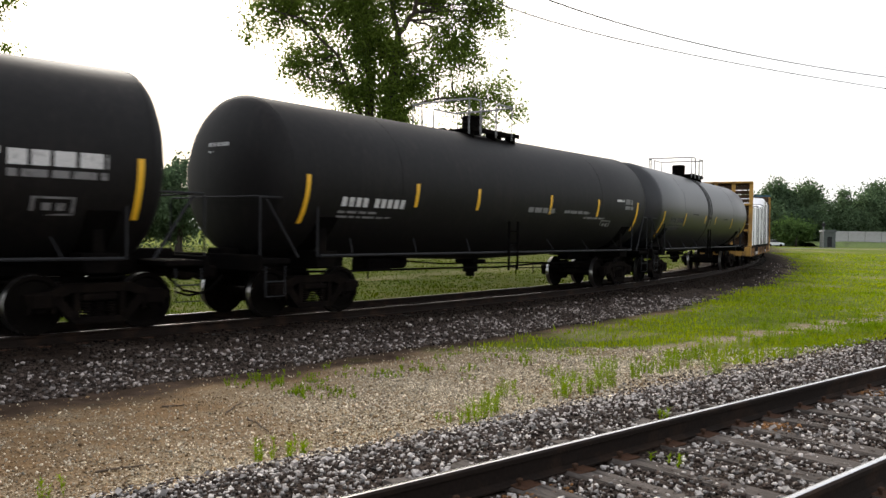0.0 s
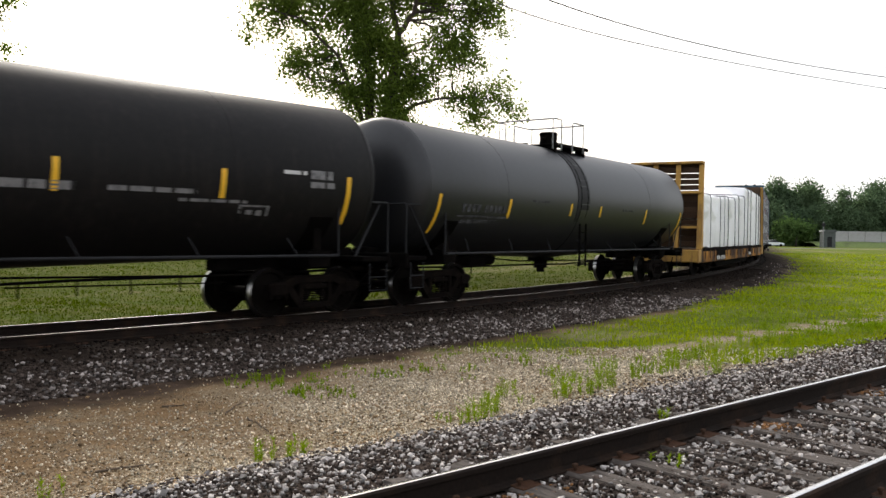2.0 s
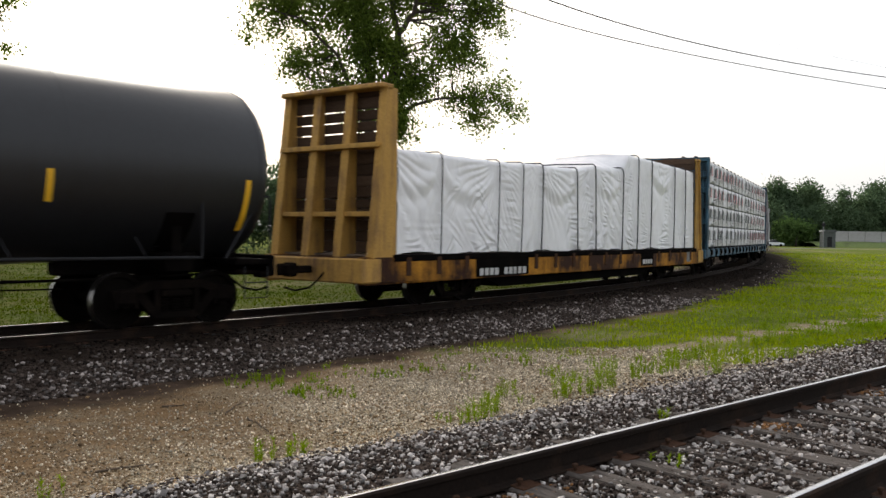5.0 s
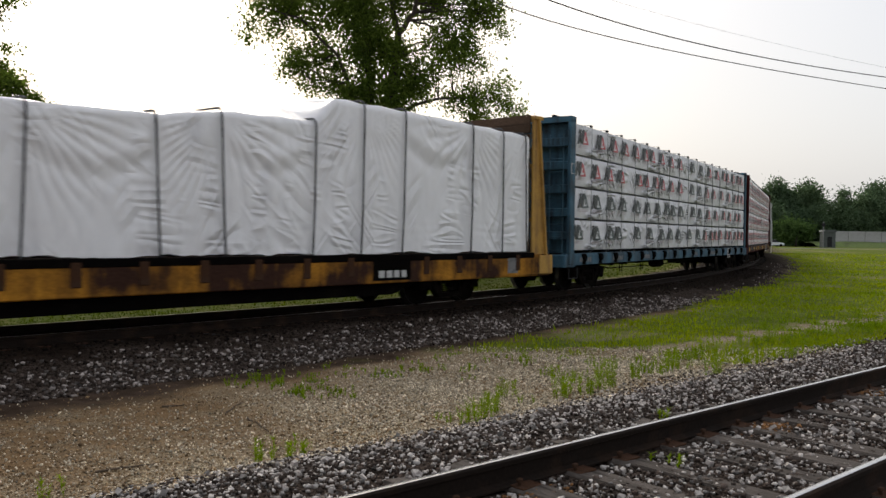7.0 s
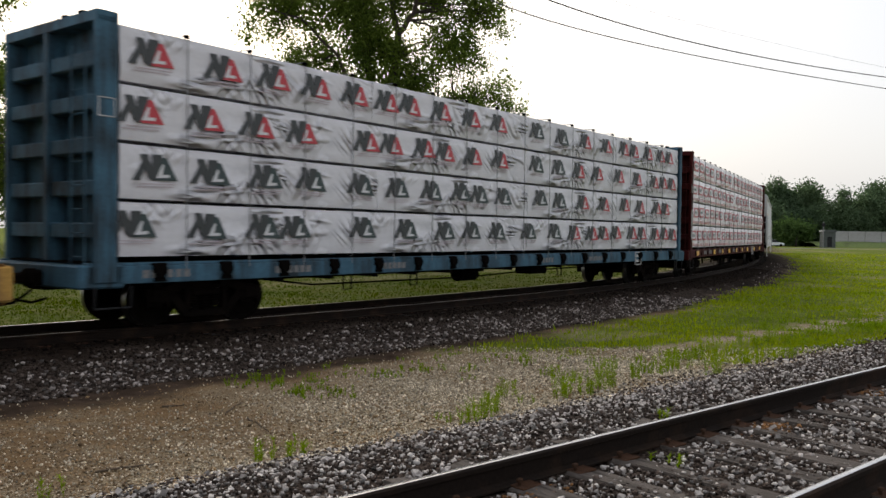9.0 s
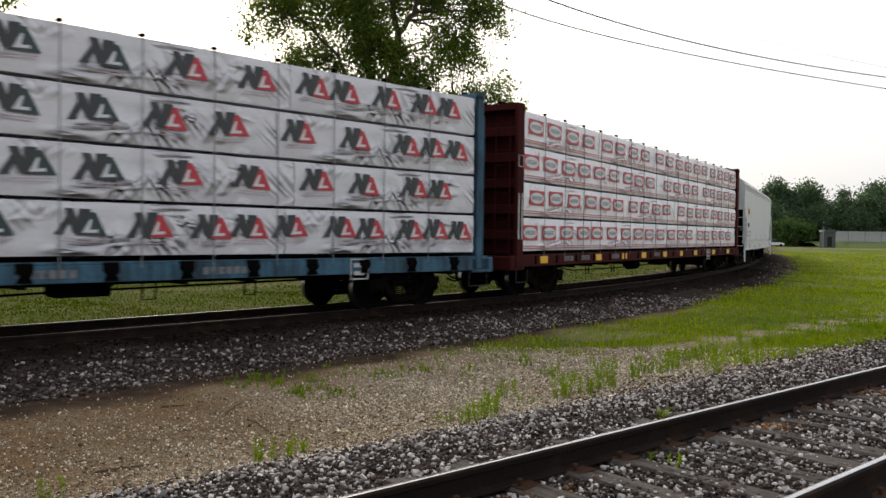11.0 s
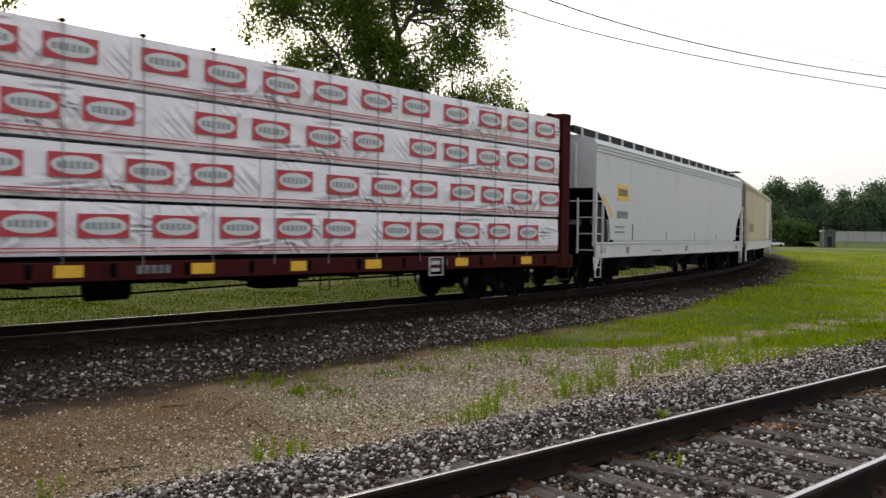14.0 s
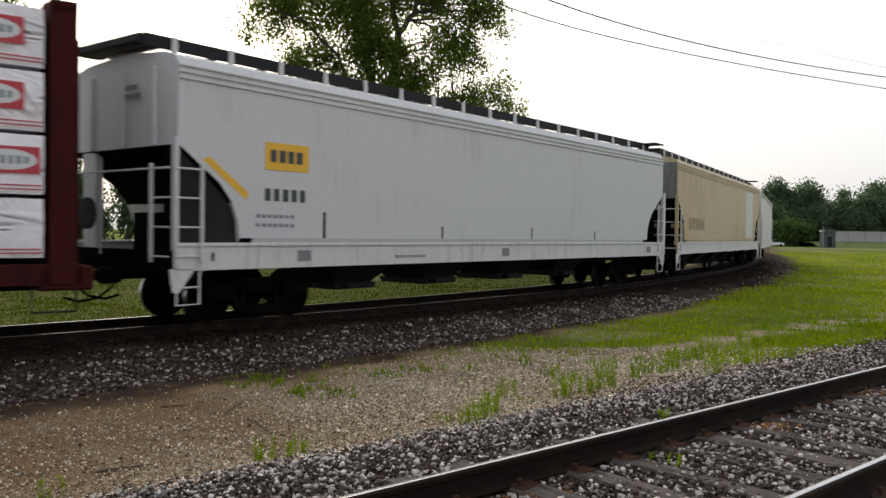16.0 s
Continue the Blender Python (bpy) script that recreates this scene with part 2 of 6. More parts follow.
# oily ties, with the shade under the train in their colour
M_TIE_OILY_SHADE = mat("oily_shaded_tie", (0.008, 0.007, 0.006), 0.9, spec=0.15, var=0.35, scale=3, fine=25, bump=0.5, second=(0.016, 0.012, 0.0095), amount=0.5, stretch=(6, 0.7, 3), rand=0.2)
M_STONE = mat("pale_ballast_stone", (0.42, 0.385, 0.36), 0.85, spec=0.2, var=0.2, scale=12, fine=90, bump=0.3, second=(0.14, 0.118, 0.105), amount=0.5, island=0.8)
M_STONE_D = mat("dark_ballast_stone", (0.062, 0.047, 0.039), 0.9, spec=0.08, var=0.25, scale=12, fine=90, bump=0.3, second=(0.032, 0.022, 0.0175), amount=0.5, island=0.7)
M_STONE_SHOULDER = mat("greyed_ballast_stone", (0.27, 0.235, 0.215), 0.9, spec=0.1, var=0.2, scale=12, fine=90, bump=0.3, second=(0.09, 0.074, 0.066), amount=0.5, island=0.8)
# oily stones, coloured darker still for the shade under the train
M_STONE_OILY_SHADE = mat("oily_shaded_ballast_stone", (0.018, 0.0125, 0.0095), 0.9, spec=0.08, var=0.25, scale=12, fine=90, bump=0.3, second=(0.009, 0.007, 0.0055), amount=0.5, island=0.8)
M_STONE_ONE = mat("ballast_stone", (0.32, 0.29, 0.265), 0.85, var=0.2, scale=12, fine=90, bump=0.3, second=(0.14, 0.125, 0.12), amount=0.5, rand=0.75)
M_PEBBLE = mat("pale_gravel", (0.58, 0.5, 0.38), 0.85, spec=0.2, var=0.2, scale=12, fine=90, bump=0.2, second=(0.22, 0.17, 0.11), amount=0.5, island=0.8)
M_PEBBLE_D = mat("brown_gravel", (0.27, 0.18, 0.1), 0.9, spec=0.1, var=0.2, scale=12, fine=90, bump=0.2, second=(0.1, 0.062, 0.034), amount=0.5, island=0.6)
M_BARK = mat("grey_brown_bark", (0.06, 0.046, 0.036), 0.95, var=0.35, scale=2, fine=14, bump=0.8, second=(0.03, 0.024, 0.02), amount=0.5, stretch=(3, 3, 0.5), dist=0.03)
M_CONCRETE = mat("pale_concrete", (0.36, 0.35, 0.34), 0.85, var=0.12, scale=1, fine=15, bump=0.1)
M_CAB = mat("dull_green_grey_paint", (0.07, 0.08, 0.078), 0.7, var=0.2, scale=1, fine=10, bump=0.05)
M_CABLE = mat("cable", (0.04, 0.04, 0.042), 0.6, var=0.1, bump=0.0)
M_STICK = mat("dead_stick", (0.1, 0.07, 0.045), 0.9, var=0.3, bump=0.3)


def leaf_mat(name, base, second, var=0.45, patch_size=0.4, clear=0.4, amount=0.5):
    """Thin leaves: two greens in patches, leaf by leaf variation, and light that shines through."""
    m = mat(name, base, 0.9, spec=0.0, var=0.15, scale=patch_size, fine=4, bump=0.0, second=second, amount=amount, island=var)
    n, l = m.node_tree.nodes, m.node_tree.links
    t, a, up = n.new("ShaderNodeBsdfTranslucent"), n.new("ShaderNodeMixShader"), n.new("ShaderNodeHueSaturation")
    up.inputs["Value"].default_value, up.inputs["Saturation"].default_value = 1.7, 1.1
    a.inputs[0].default_value = clear
    l.new(n["Principled BSDF"].inputs["Base Color"].links[0].from_socket, up.inputs["Color"])
    l.new(up.outputs[0], t.inputs[0])
    l.new(n["Principled BSDF"].outputs[0], a.inputs[1])
    l.new(t.outputs[0], a.inputs[2])
    l.new(a.outputs[0], n["Material Output"].inputs[0])
    return m


M_LEAF = leaf_mat("tree_leaves", (0.105, 0.145, 0.03), (0.06, 0.092, 0.02), clear=0.5)
M_LEAF_FAR = leaf_mat("far_tree_leaves", (0.09, 0.13, 0.07), (0.06, 0.092, 0.054), patch_size=0.08)
M_LEAF_BUSH = leaf_mat("bush_leaves", (0.075, 0.12, 0.04), (0.05, 0.08, 0.03), patch_size=0.2)
M_GRASS = leaf_mat("grass_blades", (0.22, 0.265, 0.013), (0.095, 0.165, 0.009), 0.3, 0.16, amount=0.5)
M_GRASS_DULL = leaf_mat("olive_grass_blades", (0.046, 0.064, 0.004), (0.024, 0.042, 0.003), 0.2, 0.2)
M_WEED = leaf_mat("weed_leaves", (0.17, 0.24, 0.02), (0.11, 0.19, 0.02), 0.3, 1.0)
M_BROWN_STONE = mat("rust_stained_ballast", (0.2, 0.1, 0.04), 0.9, spec=0.1, var=0.2, scale=12, fine=90, bump=0.3, second=(0.1, 0.05, 0.025), amount=0.5, island=0.5)

# ---------------------------------------------------------------- the two tracks in plan

KNOTS = [-15.0, 15.0, 45.0, 75.0, 110.0]
BEND = [0.012267, 0.007997, 0.004025, 0.001295, 0.0]
ARC = np.arange(-90, 420.01, 0.5)
_k = np.interp(ARC, KNOTS, BEND)
_k[ARC < -15] = 0.009
_psi = np.concatenate([[0], np.cumsum((_k[1:] + _k[:-1]) / 2 * 0.5)])
_psi = 0.74614 - (_psi - np.interp(0, ARC, _psi))
_dx, _dy = np.sin(_psi), np.cos(_psi)
_X = np.concatenate([[0], np.cumsum((_dx[1:] + _dx[:-1]) / 2 * 0.5)])
_Y = np.concatenate([[0], np.cumsum((_dy[1:] + _dy[:-1]) / 2 * 0.5)])
_X, _Y = _X - np.interp(0, ARC, _X) - 5.2798, _Y - np.interp(0, ARC, _Y) + 14.5826


def arc(s):
    """Place and heading (angle of the x axis) of the curved track's centre line at s."""
    p = np.interp(s, ARC, _psi)
    return float(np.interp(s, ARC, _X)), float(np.interp(s, ARC, _Y)), math.pi / 2 - float(p)


NEAR_C = (0.544, 4.240)
NEAR_D = (0.752, 0.6592)
NEAR_Z = 0.233


def dist_curved(x, y):
    """Signed distance from the curved track; positive on the near side."""
    x, y = np.asarray(x, float), np.asarray(y, float)
    out = np.empty(x.shape)
    sub = slice(None, None, 4)
    ax, ay, bx, by = _X[sub], _Y[sub], _dx[sub], _dy[sub]
    flat_x, flat_y, res = x.ravel(), y.ravel(), np.empty(x.size)
    for i in range(0, x.size, 4000):
        px, py = flat_x[i:i + 4000, None], flat_y[i:i + 4000, None]
        j = np.argmin((px - ax) ** 2 + (py - ay) ** 2, axis=1)
        rx, ry = flat_x[i:i + 4000] - ax[j], flat_y[i:i + 4000] - ay[j]
        res[i:i + 4000] = rx * by[j] - ry * bx[j]
    return res.reshape(x.shape)


def dist_near(x, y):
    return -(np.asarray(x) - NEAR_C[0]) * NEAR_D[1] + (np.asarray(y) - NEAR_C[1]) * NEAR_D[0]


def wobble(x, y, f, seed=0.0):
    return (np.sin(x * f + seed) * np.cos(y * f * 1.3 + 2 * seed) + np.sin((x + y) * f * 2.3 + seed * 3) * 0.5 + np.sin((x - 1.7 * y) * f * 4.1 + seed) * 0.3) / 1.8


def ground_z(x, y):
    x, y = np.asarray(x, float), np.asarray(y, float)
    a, b = dist_curved(x, y), dist_near(x, y)
    bed_a = np.interp(np.abs(a), [0, 1.55, 2.0, 3.7, 5.0], [-0.17, -0.18, -0.23, -0.55, -0.9])
    bed_b = np.interp(np.abs(b), [0, 1.6, 2.0, 3.1, 4.2], [0.055, 0.045, 0.0, -0.25, -0.6])
    base = -0.42 + 0.1 * np.clip((4.6 - b) / 2.0, 0, 1) * (b > -2) + 0.03 * wobble(x, y, 0.8) - 0.12 * np.clip((-a - 4) / 10, 0, 1)
    z = np.maximum(np.maximum(base, bed_a), bed_b)
    return z + 0.012 * wobble(x, y, 3.1, 1.0)



def near_grass(x, y, b):
    """How grassy the ground is between the tracks: patches with bare pale strips along the near track."""
    n1, n2, n3 = wobble(x, y, 0.9, 0.3), wobble(x, y, 2.2, 1.7), wobble(x, y, 0.35, 2.6)
    g = np.clip((y - 12.9 - 0.2 * (6 - x) + 1.3 * n1 + 1.2 * n2) / 1.6, 0, 1)
    bare = np.clip(1.5 - np.abs(b - 5.85 - 0.35 * n1) / 0.42, 0, 1) * (n2 + 0.6 * n1 > -0.35)
    bare = np.maximum(bare, np.clip((-n3 - 0.4) * 2 + 0.6 * n2, 0, 0.4) * (b > 7))
    return g * (1 - bare)


def lane(x, y, a):
    """A worn pale lane in the grass beyond the curved track."""
    return np.clip(1.6 - np.abs(a + 12.6 + 0.6 * wobble(x, y, 0.4, 1.0)) / 1.1, 0, 1) * np.clip((y - 24) / 8, 0, 1)

# ---------------------------------------------------------------- ground


def graded(lo, hi, a, b, step):
    """Even steps between a and b, growing outside."""
    mid = list(np.arange(a, b + 1e-6, step))
    up, down, d = [b], [a], step
    while up[-1] < hi or down[-1] > lo:
        d *= 1.16
        if up[-1] < hi:
            up.append(up[-1] + d)
        if down[-1] > lo:
            down.append(down[-1] - d)
    return np.array(down[:0:-1] + mid + up[1:])


def build_ground():
    gx, gy = graded(-2500, 2500, -11, 22, 0.2), graded(-900, 3500, 2, 34, 0.2)
    X, Y = np.meshgrid(gx, gy)
    Z = ground_z(X, Y)
    nx, ny = len(gx), len(gy)
    idx = np.arange(nx * ny).reshape(ny, nx)
    faces = np.stack([idx[:-1, :-1], idx[:-1, 1:], idx[1:, 1:], idx[1:, :-1]], -1).reshape(-1, 4)
    me = bpy.data.meshes.new("ground")
    me.from_pydata(np.stack([X, Y, Z], -1).reshape(-1, 3).tolist(), [], faces.tolist())
    a, b = dist_curved(X, Y).ravel(), dist_near(X, Y).ravel()
    x, y = X.ravel(), Y.ravel()
    n1, n2 = wobble(x, y, 0.9, 0.3), wobble(x, y, 2.2, 1.7)
    sn = (x - NEAR_C[0]) * NEAR_D[0] + (y - NEAR_C[1]) * NEAR_D[1]
    edge = 3.0 + np.interp(sn, [2, 6, 12], [0, 0.6, 0.9])
    bal = np.maximum(np.clip((3.6 + 0.4 * n1 - np.abs(a)) / 0.5, 0, 1), np.clip((edge + 0.25 * n2 - np.abs(b)) / 0.4, 0, 1))
    grass = near_grass(x, y, b) * np.clip((a - np.interp(y, [22, 30], [3.9, 2.9]) + 0.6 * n2) / 0.8, 0, 1)
    grass = np.where(a < -3.2, np.clip((-a - 3.2 + n1 * 0.5) / 0.6, 0, 1), grass)
    grass = grass * (1 - 0.2 * lane(x, y, a)) * (1 - bal)
    dirt = np.maximum(np.clip((-0.3 - x + 1.3 * n1) / 2.4, 0, 1) * np.clip((b - 3.3 - 0.5 * n2) / 1.6, 0, 1), np.clip((5.0 + 0.7 * n1 - np.abs(a)) / 1.0, 0, 1)) * (a > 0) * (1 - bal)
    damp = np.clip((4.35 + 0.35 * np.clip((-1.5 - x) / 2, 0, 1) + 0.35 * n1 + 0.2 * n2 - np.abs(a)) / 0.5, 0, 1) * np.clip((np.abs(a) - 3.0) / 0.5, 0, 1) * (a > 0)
    # dark bed mask: oil plus the train's shade, wider further along
    oil_shade = np.clip((np.interp(y, [26, 34], [2.05, 3.3]) + 0.6 * n1 + 0.4 * n2 - np.abs(a)) / 0.6, 0, 1)
    for name, val in (("ballast", bal), ("grass", grass), ("dirt", dirt), ("oil_shade", oil_shade), ("damp", damp), ("meadow", np.clip((-a - 3) / 1.5, 0, 1) * np.clip((130 - y) / 40, 0, 1))):
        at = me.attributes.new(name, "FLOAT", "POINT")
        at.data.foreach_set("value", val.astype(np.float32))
    me.polygons.foreach_set("use_smooth", [True] * len(me.polygons))
    m = bpy.data.materials.new("ground_cover")
    m.use_nodes = True
    n, l = m.node_tree.nodes, m.node_tree.links
    bs = n["Principled BSDF"]
    bs.inputs["Roughness"].default_value, bs.inputs["Specular IOR Level"].default_value = 1.0, 0.03
    tc = n.new("ShaderNodeTexCoord")

    def tex(kind, scale, detail=4):
        t = n.new(kind)
        t.inputs["Scale"].default_value = scale
        if kind == "ShaderNodeTexNoise":
            t.inputs["Detail"].default_value = detail
        l.new(tc.outputs["Object"], t.inputs["Vector"])
        return t

    def mix(f, c1, c2):
        q = n.new("ShaderNodeMix")
        q.data_type = "RGBA"
        for k, c in ((6, c1), (7, c2)):
            if isinstance(c, tuple):
                q.inputs[k].default_value = (*c, 1)
            else:
                l.new(c, q.inputs[k])
        if isinstance(f, float):
            q.inputs[0].default_value = f
        else:
            l.new(f, q.inputs[0])
        return q.outputs[2]

    def rng(src, a0, a1, b0=0.0, b1=1.0):
        q = n.new("ShaderNodeMapRange")
        for k, v in zip((1, 2, 3, 4), (a0, a1, b0, b1)):
            q.inputs[k].default_value = v
        l.new(src, q.inputs[0])
        return q.outputs[0]

    def attr(name):
        q = n.new("ShaderNodeAttribute")
        q.attribute_name = name
        return q.outputs["Fac"]

    peb = tex("ShaderNodeTexVoronoi", 55)
    peb2 = tex("ShaderNodeTexVoronoi", 90)
    sep = n.new("ShaderNodeSeparateColor")
    l.new(peb.outputs["Color"], sep.inputs[0])
    sep2 = n.new("ShaderNodeSeparateColor")
    l.new(peb2.outputs["Color"], sep2.inputs[0])
    fine, mid, large = tex("ShaderNodeTexNoise", 30), tex("ShaderNodeTexNoise", 4), tex("ShaderNodeTexNoise", 0.7)
    gravel = mix(rng(sep.outputs[0], 0.2, 0.95), (0.085, 0.058, 0.033), (0.52, 0.425, 0.28))
    gravel = mix(rng(sep2.outputs[1], 0.6, 1.0, 0, 0.6), gravel, (0.48, 0.43, 0.35))
    soil = mix(rng(mid.outputs[0], 0.35, 0.65), (0.085, 0.05, 0.024), (0.18, 0.112, 0.058))
    soil = mix(rng(sep.outputs[1], 0.55, 0.9), soil, (0.27, 0.18, 0.098))
    c = mix(rng(large.outputs[0], 0.42, 0.62, 0.0, 0.35), gravel, soil)
    ad = n.new("ShaderNodeMath")
    ad.operation = "MULTIPLY"
    l.new(attr("dirt"), ad.inputs[0])
    l.new(rng(mid.outputs[0], 0.3, 0.6, 0.45, 1.0), ad.inputs[1])
    c = mix(ad.outputs[0], c, soil)
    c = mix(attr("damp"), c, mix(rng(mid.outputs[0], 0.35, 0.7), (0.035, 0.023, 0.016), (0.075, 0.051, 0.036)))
    turf = mix(rng(fine.outputs[0], 0.3, 0.7), (0.07, 0.11, 0.008), (0.15, 0.19, 0.013))
    turf = mix(rng(large.outputs[0], 0.4, 0.7, 0.0, 0.7), turf, (0.125, 0.135, 0.02))
    turf = mix(rng(tex("ShaderNodeTexNoise", 0.35, 3).outputs[0], 0.5, 0.7, 0.0, 0.75), turf, (0.028, 0.06, 0.004))
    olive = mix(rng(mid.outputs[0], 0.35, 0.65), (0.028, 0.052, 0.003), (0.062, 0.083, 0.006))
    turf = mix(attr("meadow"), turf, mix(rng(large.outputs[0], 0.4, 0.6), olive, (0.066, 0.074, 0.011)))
    gm = n.new("ShaderNodeMath")
    gm.operation = "MULTIPLY"
    l.new(attr("grass"), gm.inputs[0])
    l.new(rng(mid.outputs[0], 0.32, 0.55, 0.75, 1.0), gm.inputs[1])
    c = mix(gm.outputs[0], c, turf)
    stone = mix(rng(sep.outputs[2], 0.3, 1.0), (0.014, 0.010, 0.0075), (0.085, 0.064, 0.052))
    c = mix(attr("ballast"), c, stone)
    # oil and the shade under the train share one near-black
    c = mix(attr("oil_shade"), c, mix(rng(mid.outputs[0], 0.35, 0.7), (0.008, 0.0055, 0.004), (0.024, 0.016, 0.0115)))
    l.new(c, bs.inputs["Base Color"])
    bp = n.new("ShaderNodeBump")
    bp.inputs["Strength"].default_value, bp.inputs["Distance"].default_value = 0.7, 0.015
    l.new(peb.outputs["Distance"], bp.inputs["Height"])
    bp.invert = True
    l.new(bp.outputs[0], bs.inputs["Normal"])
    me.materials.append(m)
    return tagged(new("ground", me), "gravel, ballast and rough grass beside a railway", "ground", kind="structure")


GROUND = build_ground()

# ---------------------------------------------------------------- rails and ties

RAIL_OUT = [(-0.07, -0.171), (0.07, -0.171), (0.07, -0.16), (0.012, -0.14), (0.009, -0.05), (0.036, -0.038), (0.036, -0.012), (0.021, 0.0), (-0.021, 0.0), (-0.036, -0.012), (-0.036, -0.038), (-0.009, -0.05), (-0.012, -0.14), (-0.07, -0.16)]


def rail_mesh(stations, top=M_RAILTOP):
    """stations: (x, y, z, heading). The head's top is bright."""
    g = Geo()
    rings = []
    for x, y, z, h in stations:
        nx, ny = -math.sin(h), math.cos(h)
        rings.append([(x + nx * o, y + ny * o, z + w) for o, w in RAIL_OUT])
    n = len(RAIL_OUT)
    g.loft(rings)
    k = len(stations) - 1
    for i in range(k):
        for j in (7,):
            g.m[i * n + j] = 1
    return g.mesh("rail", [M_RAIL, top], 40)


def tie_geo(seed, material):
    r = random.Random(seed)
    g = Geo()
    g.box(-0.115, 0.115, -1.3, 1.3, -0.36, -0.165, 0.02)
    g.v = [(x + r.uniform(-0.008, 0.008), y + r.uniform(-0.03, 0.03), z + r.uniform(-0.012, 0.006)) for x, y, z in g.v]
    return g.mesh("tie", material)


TIES = [tie_geo(i, M_TIE) for i in range(4)]
TIES_OILY_SHADE = [tie_geo(i + 9, M_TIE_OILY_SHADE) for i in range(4)]
PLATE = Geo().box(-0.09, 0.09, -0.17, 0.17, -0.175, -0.160, 0.004).mesh("tie_plate", M_RUST)
SPIKE = Geo().cyl((0, 0, -0.17), (0, 0, -0.13), 0.012, 6).box(-0.02, 0.02, -0.016, 0.016, -0.14, -0.115, 0.006).mesh("spike", M_RUST)


def near_at(s, off=0.0):
    h = math.atan2(NEAR_D[1], NEAR_D[0])
    return NEAR_C[0] + NEAR_D[0] * s - NEAR_D[1] * off, NEAR_C[1] + NEAR_D[1] * s + NEAR_D[0] * off, NEAR_Z, h


near_track = tagged(new("railway_track"), "worn steel rails on weathered timber ties in stone ballast", "railway track", "tracks")
for off in (0.7535, -0.7535):
    part("rail", rail_mesh([near_at(s, off) for s in np.linspace(-60, 260, 60)]), None, near_track, "rusty rail with a polished head")
for i, s in enumerate(np.arange(-9, 40, 0.53)):
    x, y, z, h = near_at(s + random.uniform(-0.03, 0.03))
    t = part("tie", TIES[i % 4], None, near_track, at=pose(x, y, z + 0.005, 0, 0, math.degrees(h) + random.uniform(-1, 1)))
    if -3 < s < 13:
        for o in (0.7535, -0.7535):
            part("tie_plate", PLATE, None, t, at=pose(0, o, 0))
            for dx, dy in ((0.05, 0.1), (-0.05, -0.1), (-0.05, 0.1)):
                part("spike", SPIKE, None, t, at=pose(dx, o + dy, 0))

curved_track = tagged(new("railway_track"), "curved railway track with oily ties coloured dark as shaded by the train", "railway track", "tracks")
for off in (0.7535, -0.7535):
    st = []
    for s in np.arange(-60, 400, 1.5):
        x, y, h = arc(s)
        st.append((x - math.sin(h) * off, y + math.cos(h) * off, 0.0, h))
    part("rail", rail_mesh(st, M_RAILTOP_REFLECTION), None, curved_track, "rusty rail with a polished head")
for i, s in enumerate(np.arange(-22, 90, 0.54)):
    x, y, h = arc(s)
    t = part("tie", TIES_OILY_SHADE[i % 4], None, curved_track, at=pose(x, y, -0.012, 0, 0, math.degrees(h) + random.uniform(-1, 1)))
    if i < 70:
        for o in (0.7535, -0.7535):
            part("tie_plate", PLATE, None, t, at=pose(0, o, 0))

# ---------------------------------------------------------------- the train: shared running gear

WHEEL_R = 0.457


def wheelset_mesh():
    g = Geo()
    g.cyl((0, -1.0, 0), (0, 1.0, 0), 0.085, 12)
    for s in (-1, 1):
        prof = [(0.09, -0.06), (0.12, -0.09), (0.2, -0.03), (0.36, -0.02), (0.39, -0.07), (WHEEL_R, -0.07), (WHEEL_R, 0.045), (WHEEL_R + 0.028, 0.055), (WHEEL_R + 0.028, 0.075), (0.39, 0.075), (0.36, 0.03), (0.2, 0.02), (0.12, 0.09), (0.09, 0.06)]
        n = 28
        rings = [[(r * math.cos(a), s * (0.745 - y), r * math.sin(a)) for r, y in prof] for a in [2 * math.pi * i / n for i in range(n + 1)]]
        k = len(g.f)
        g.loft(rings, closed=True, caps=False)
        for i in range(n):
            g.m[k + i * len(prof) + 5] = 1
        g.cyl((0, s * 0.86, 0), (0, s * 1.07, 0), 0.115, 12)
        for b in range(3):
            an = 2 * math.pi * b / 3
            g.cyl((0.06 * math.cos(an), s * 1.07, 0.06 * math.sin(an)), (0.06 * math.cos(an), s * 1.09, 0.06 * math.sin(an)), 0.018, 6)
    return g.mesh("wheelset", [M_WHEEL, M_TREAD], 40)


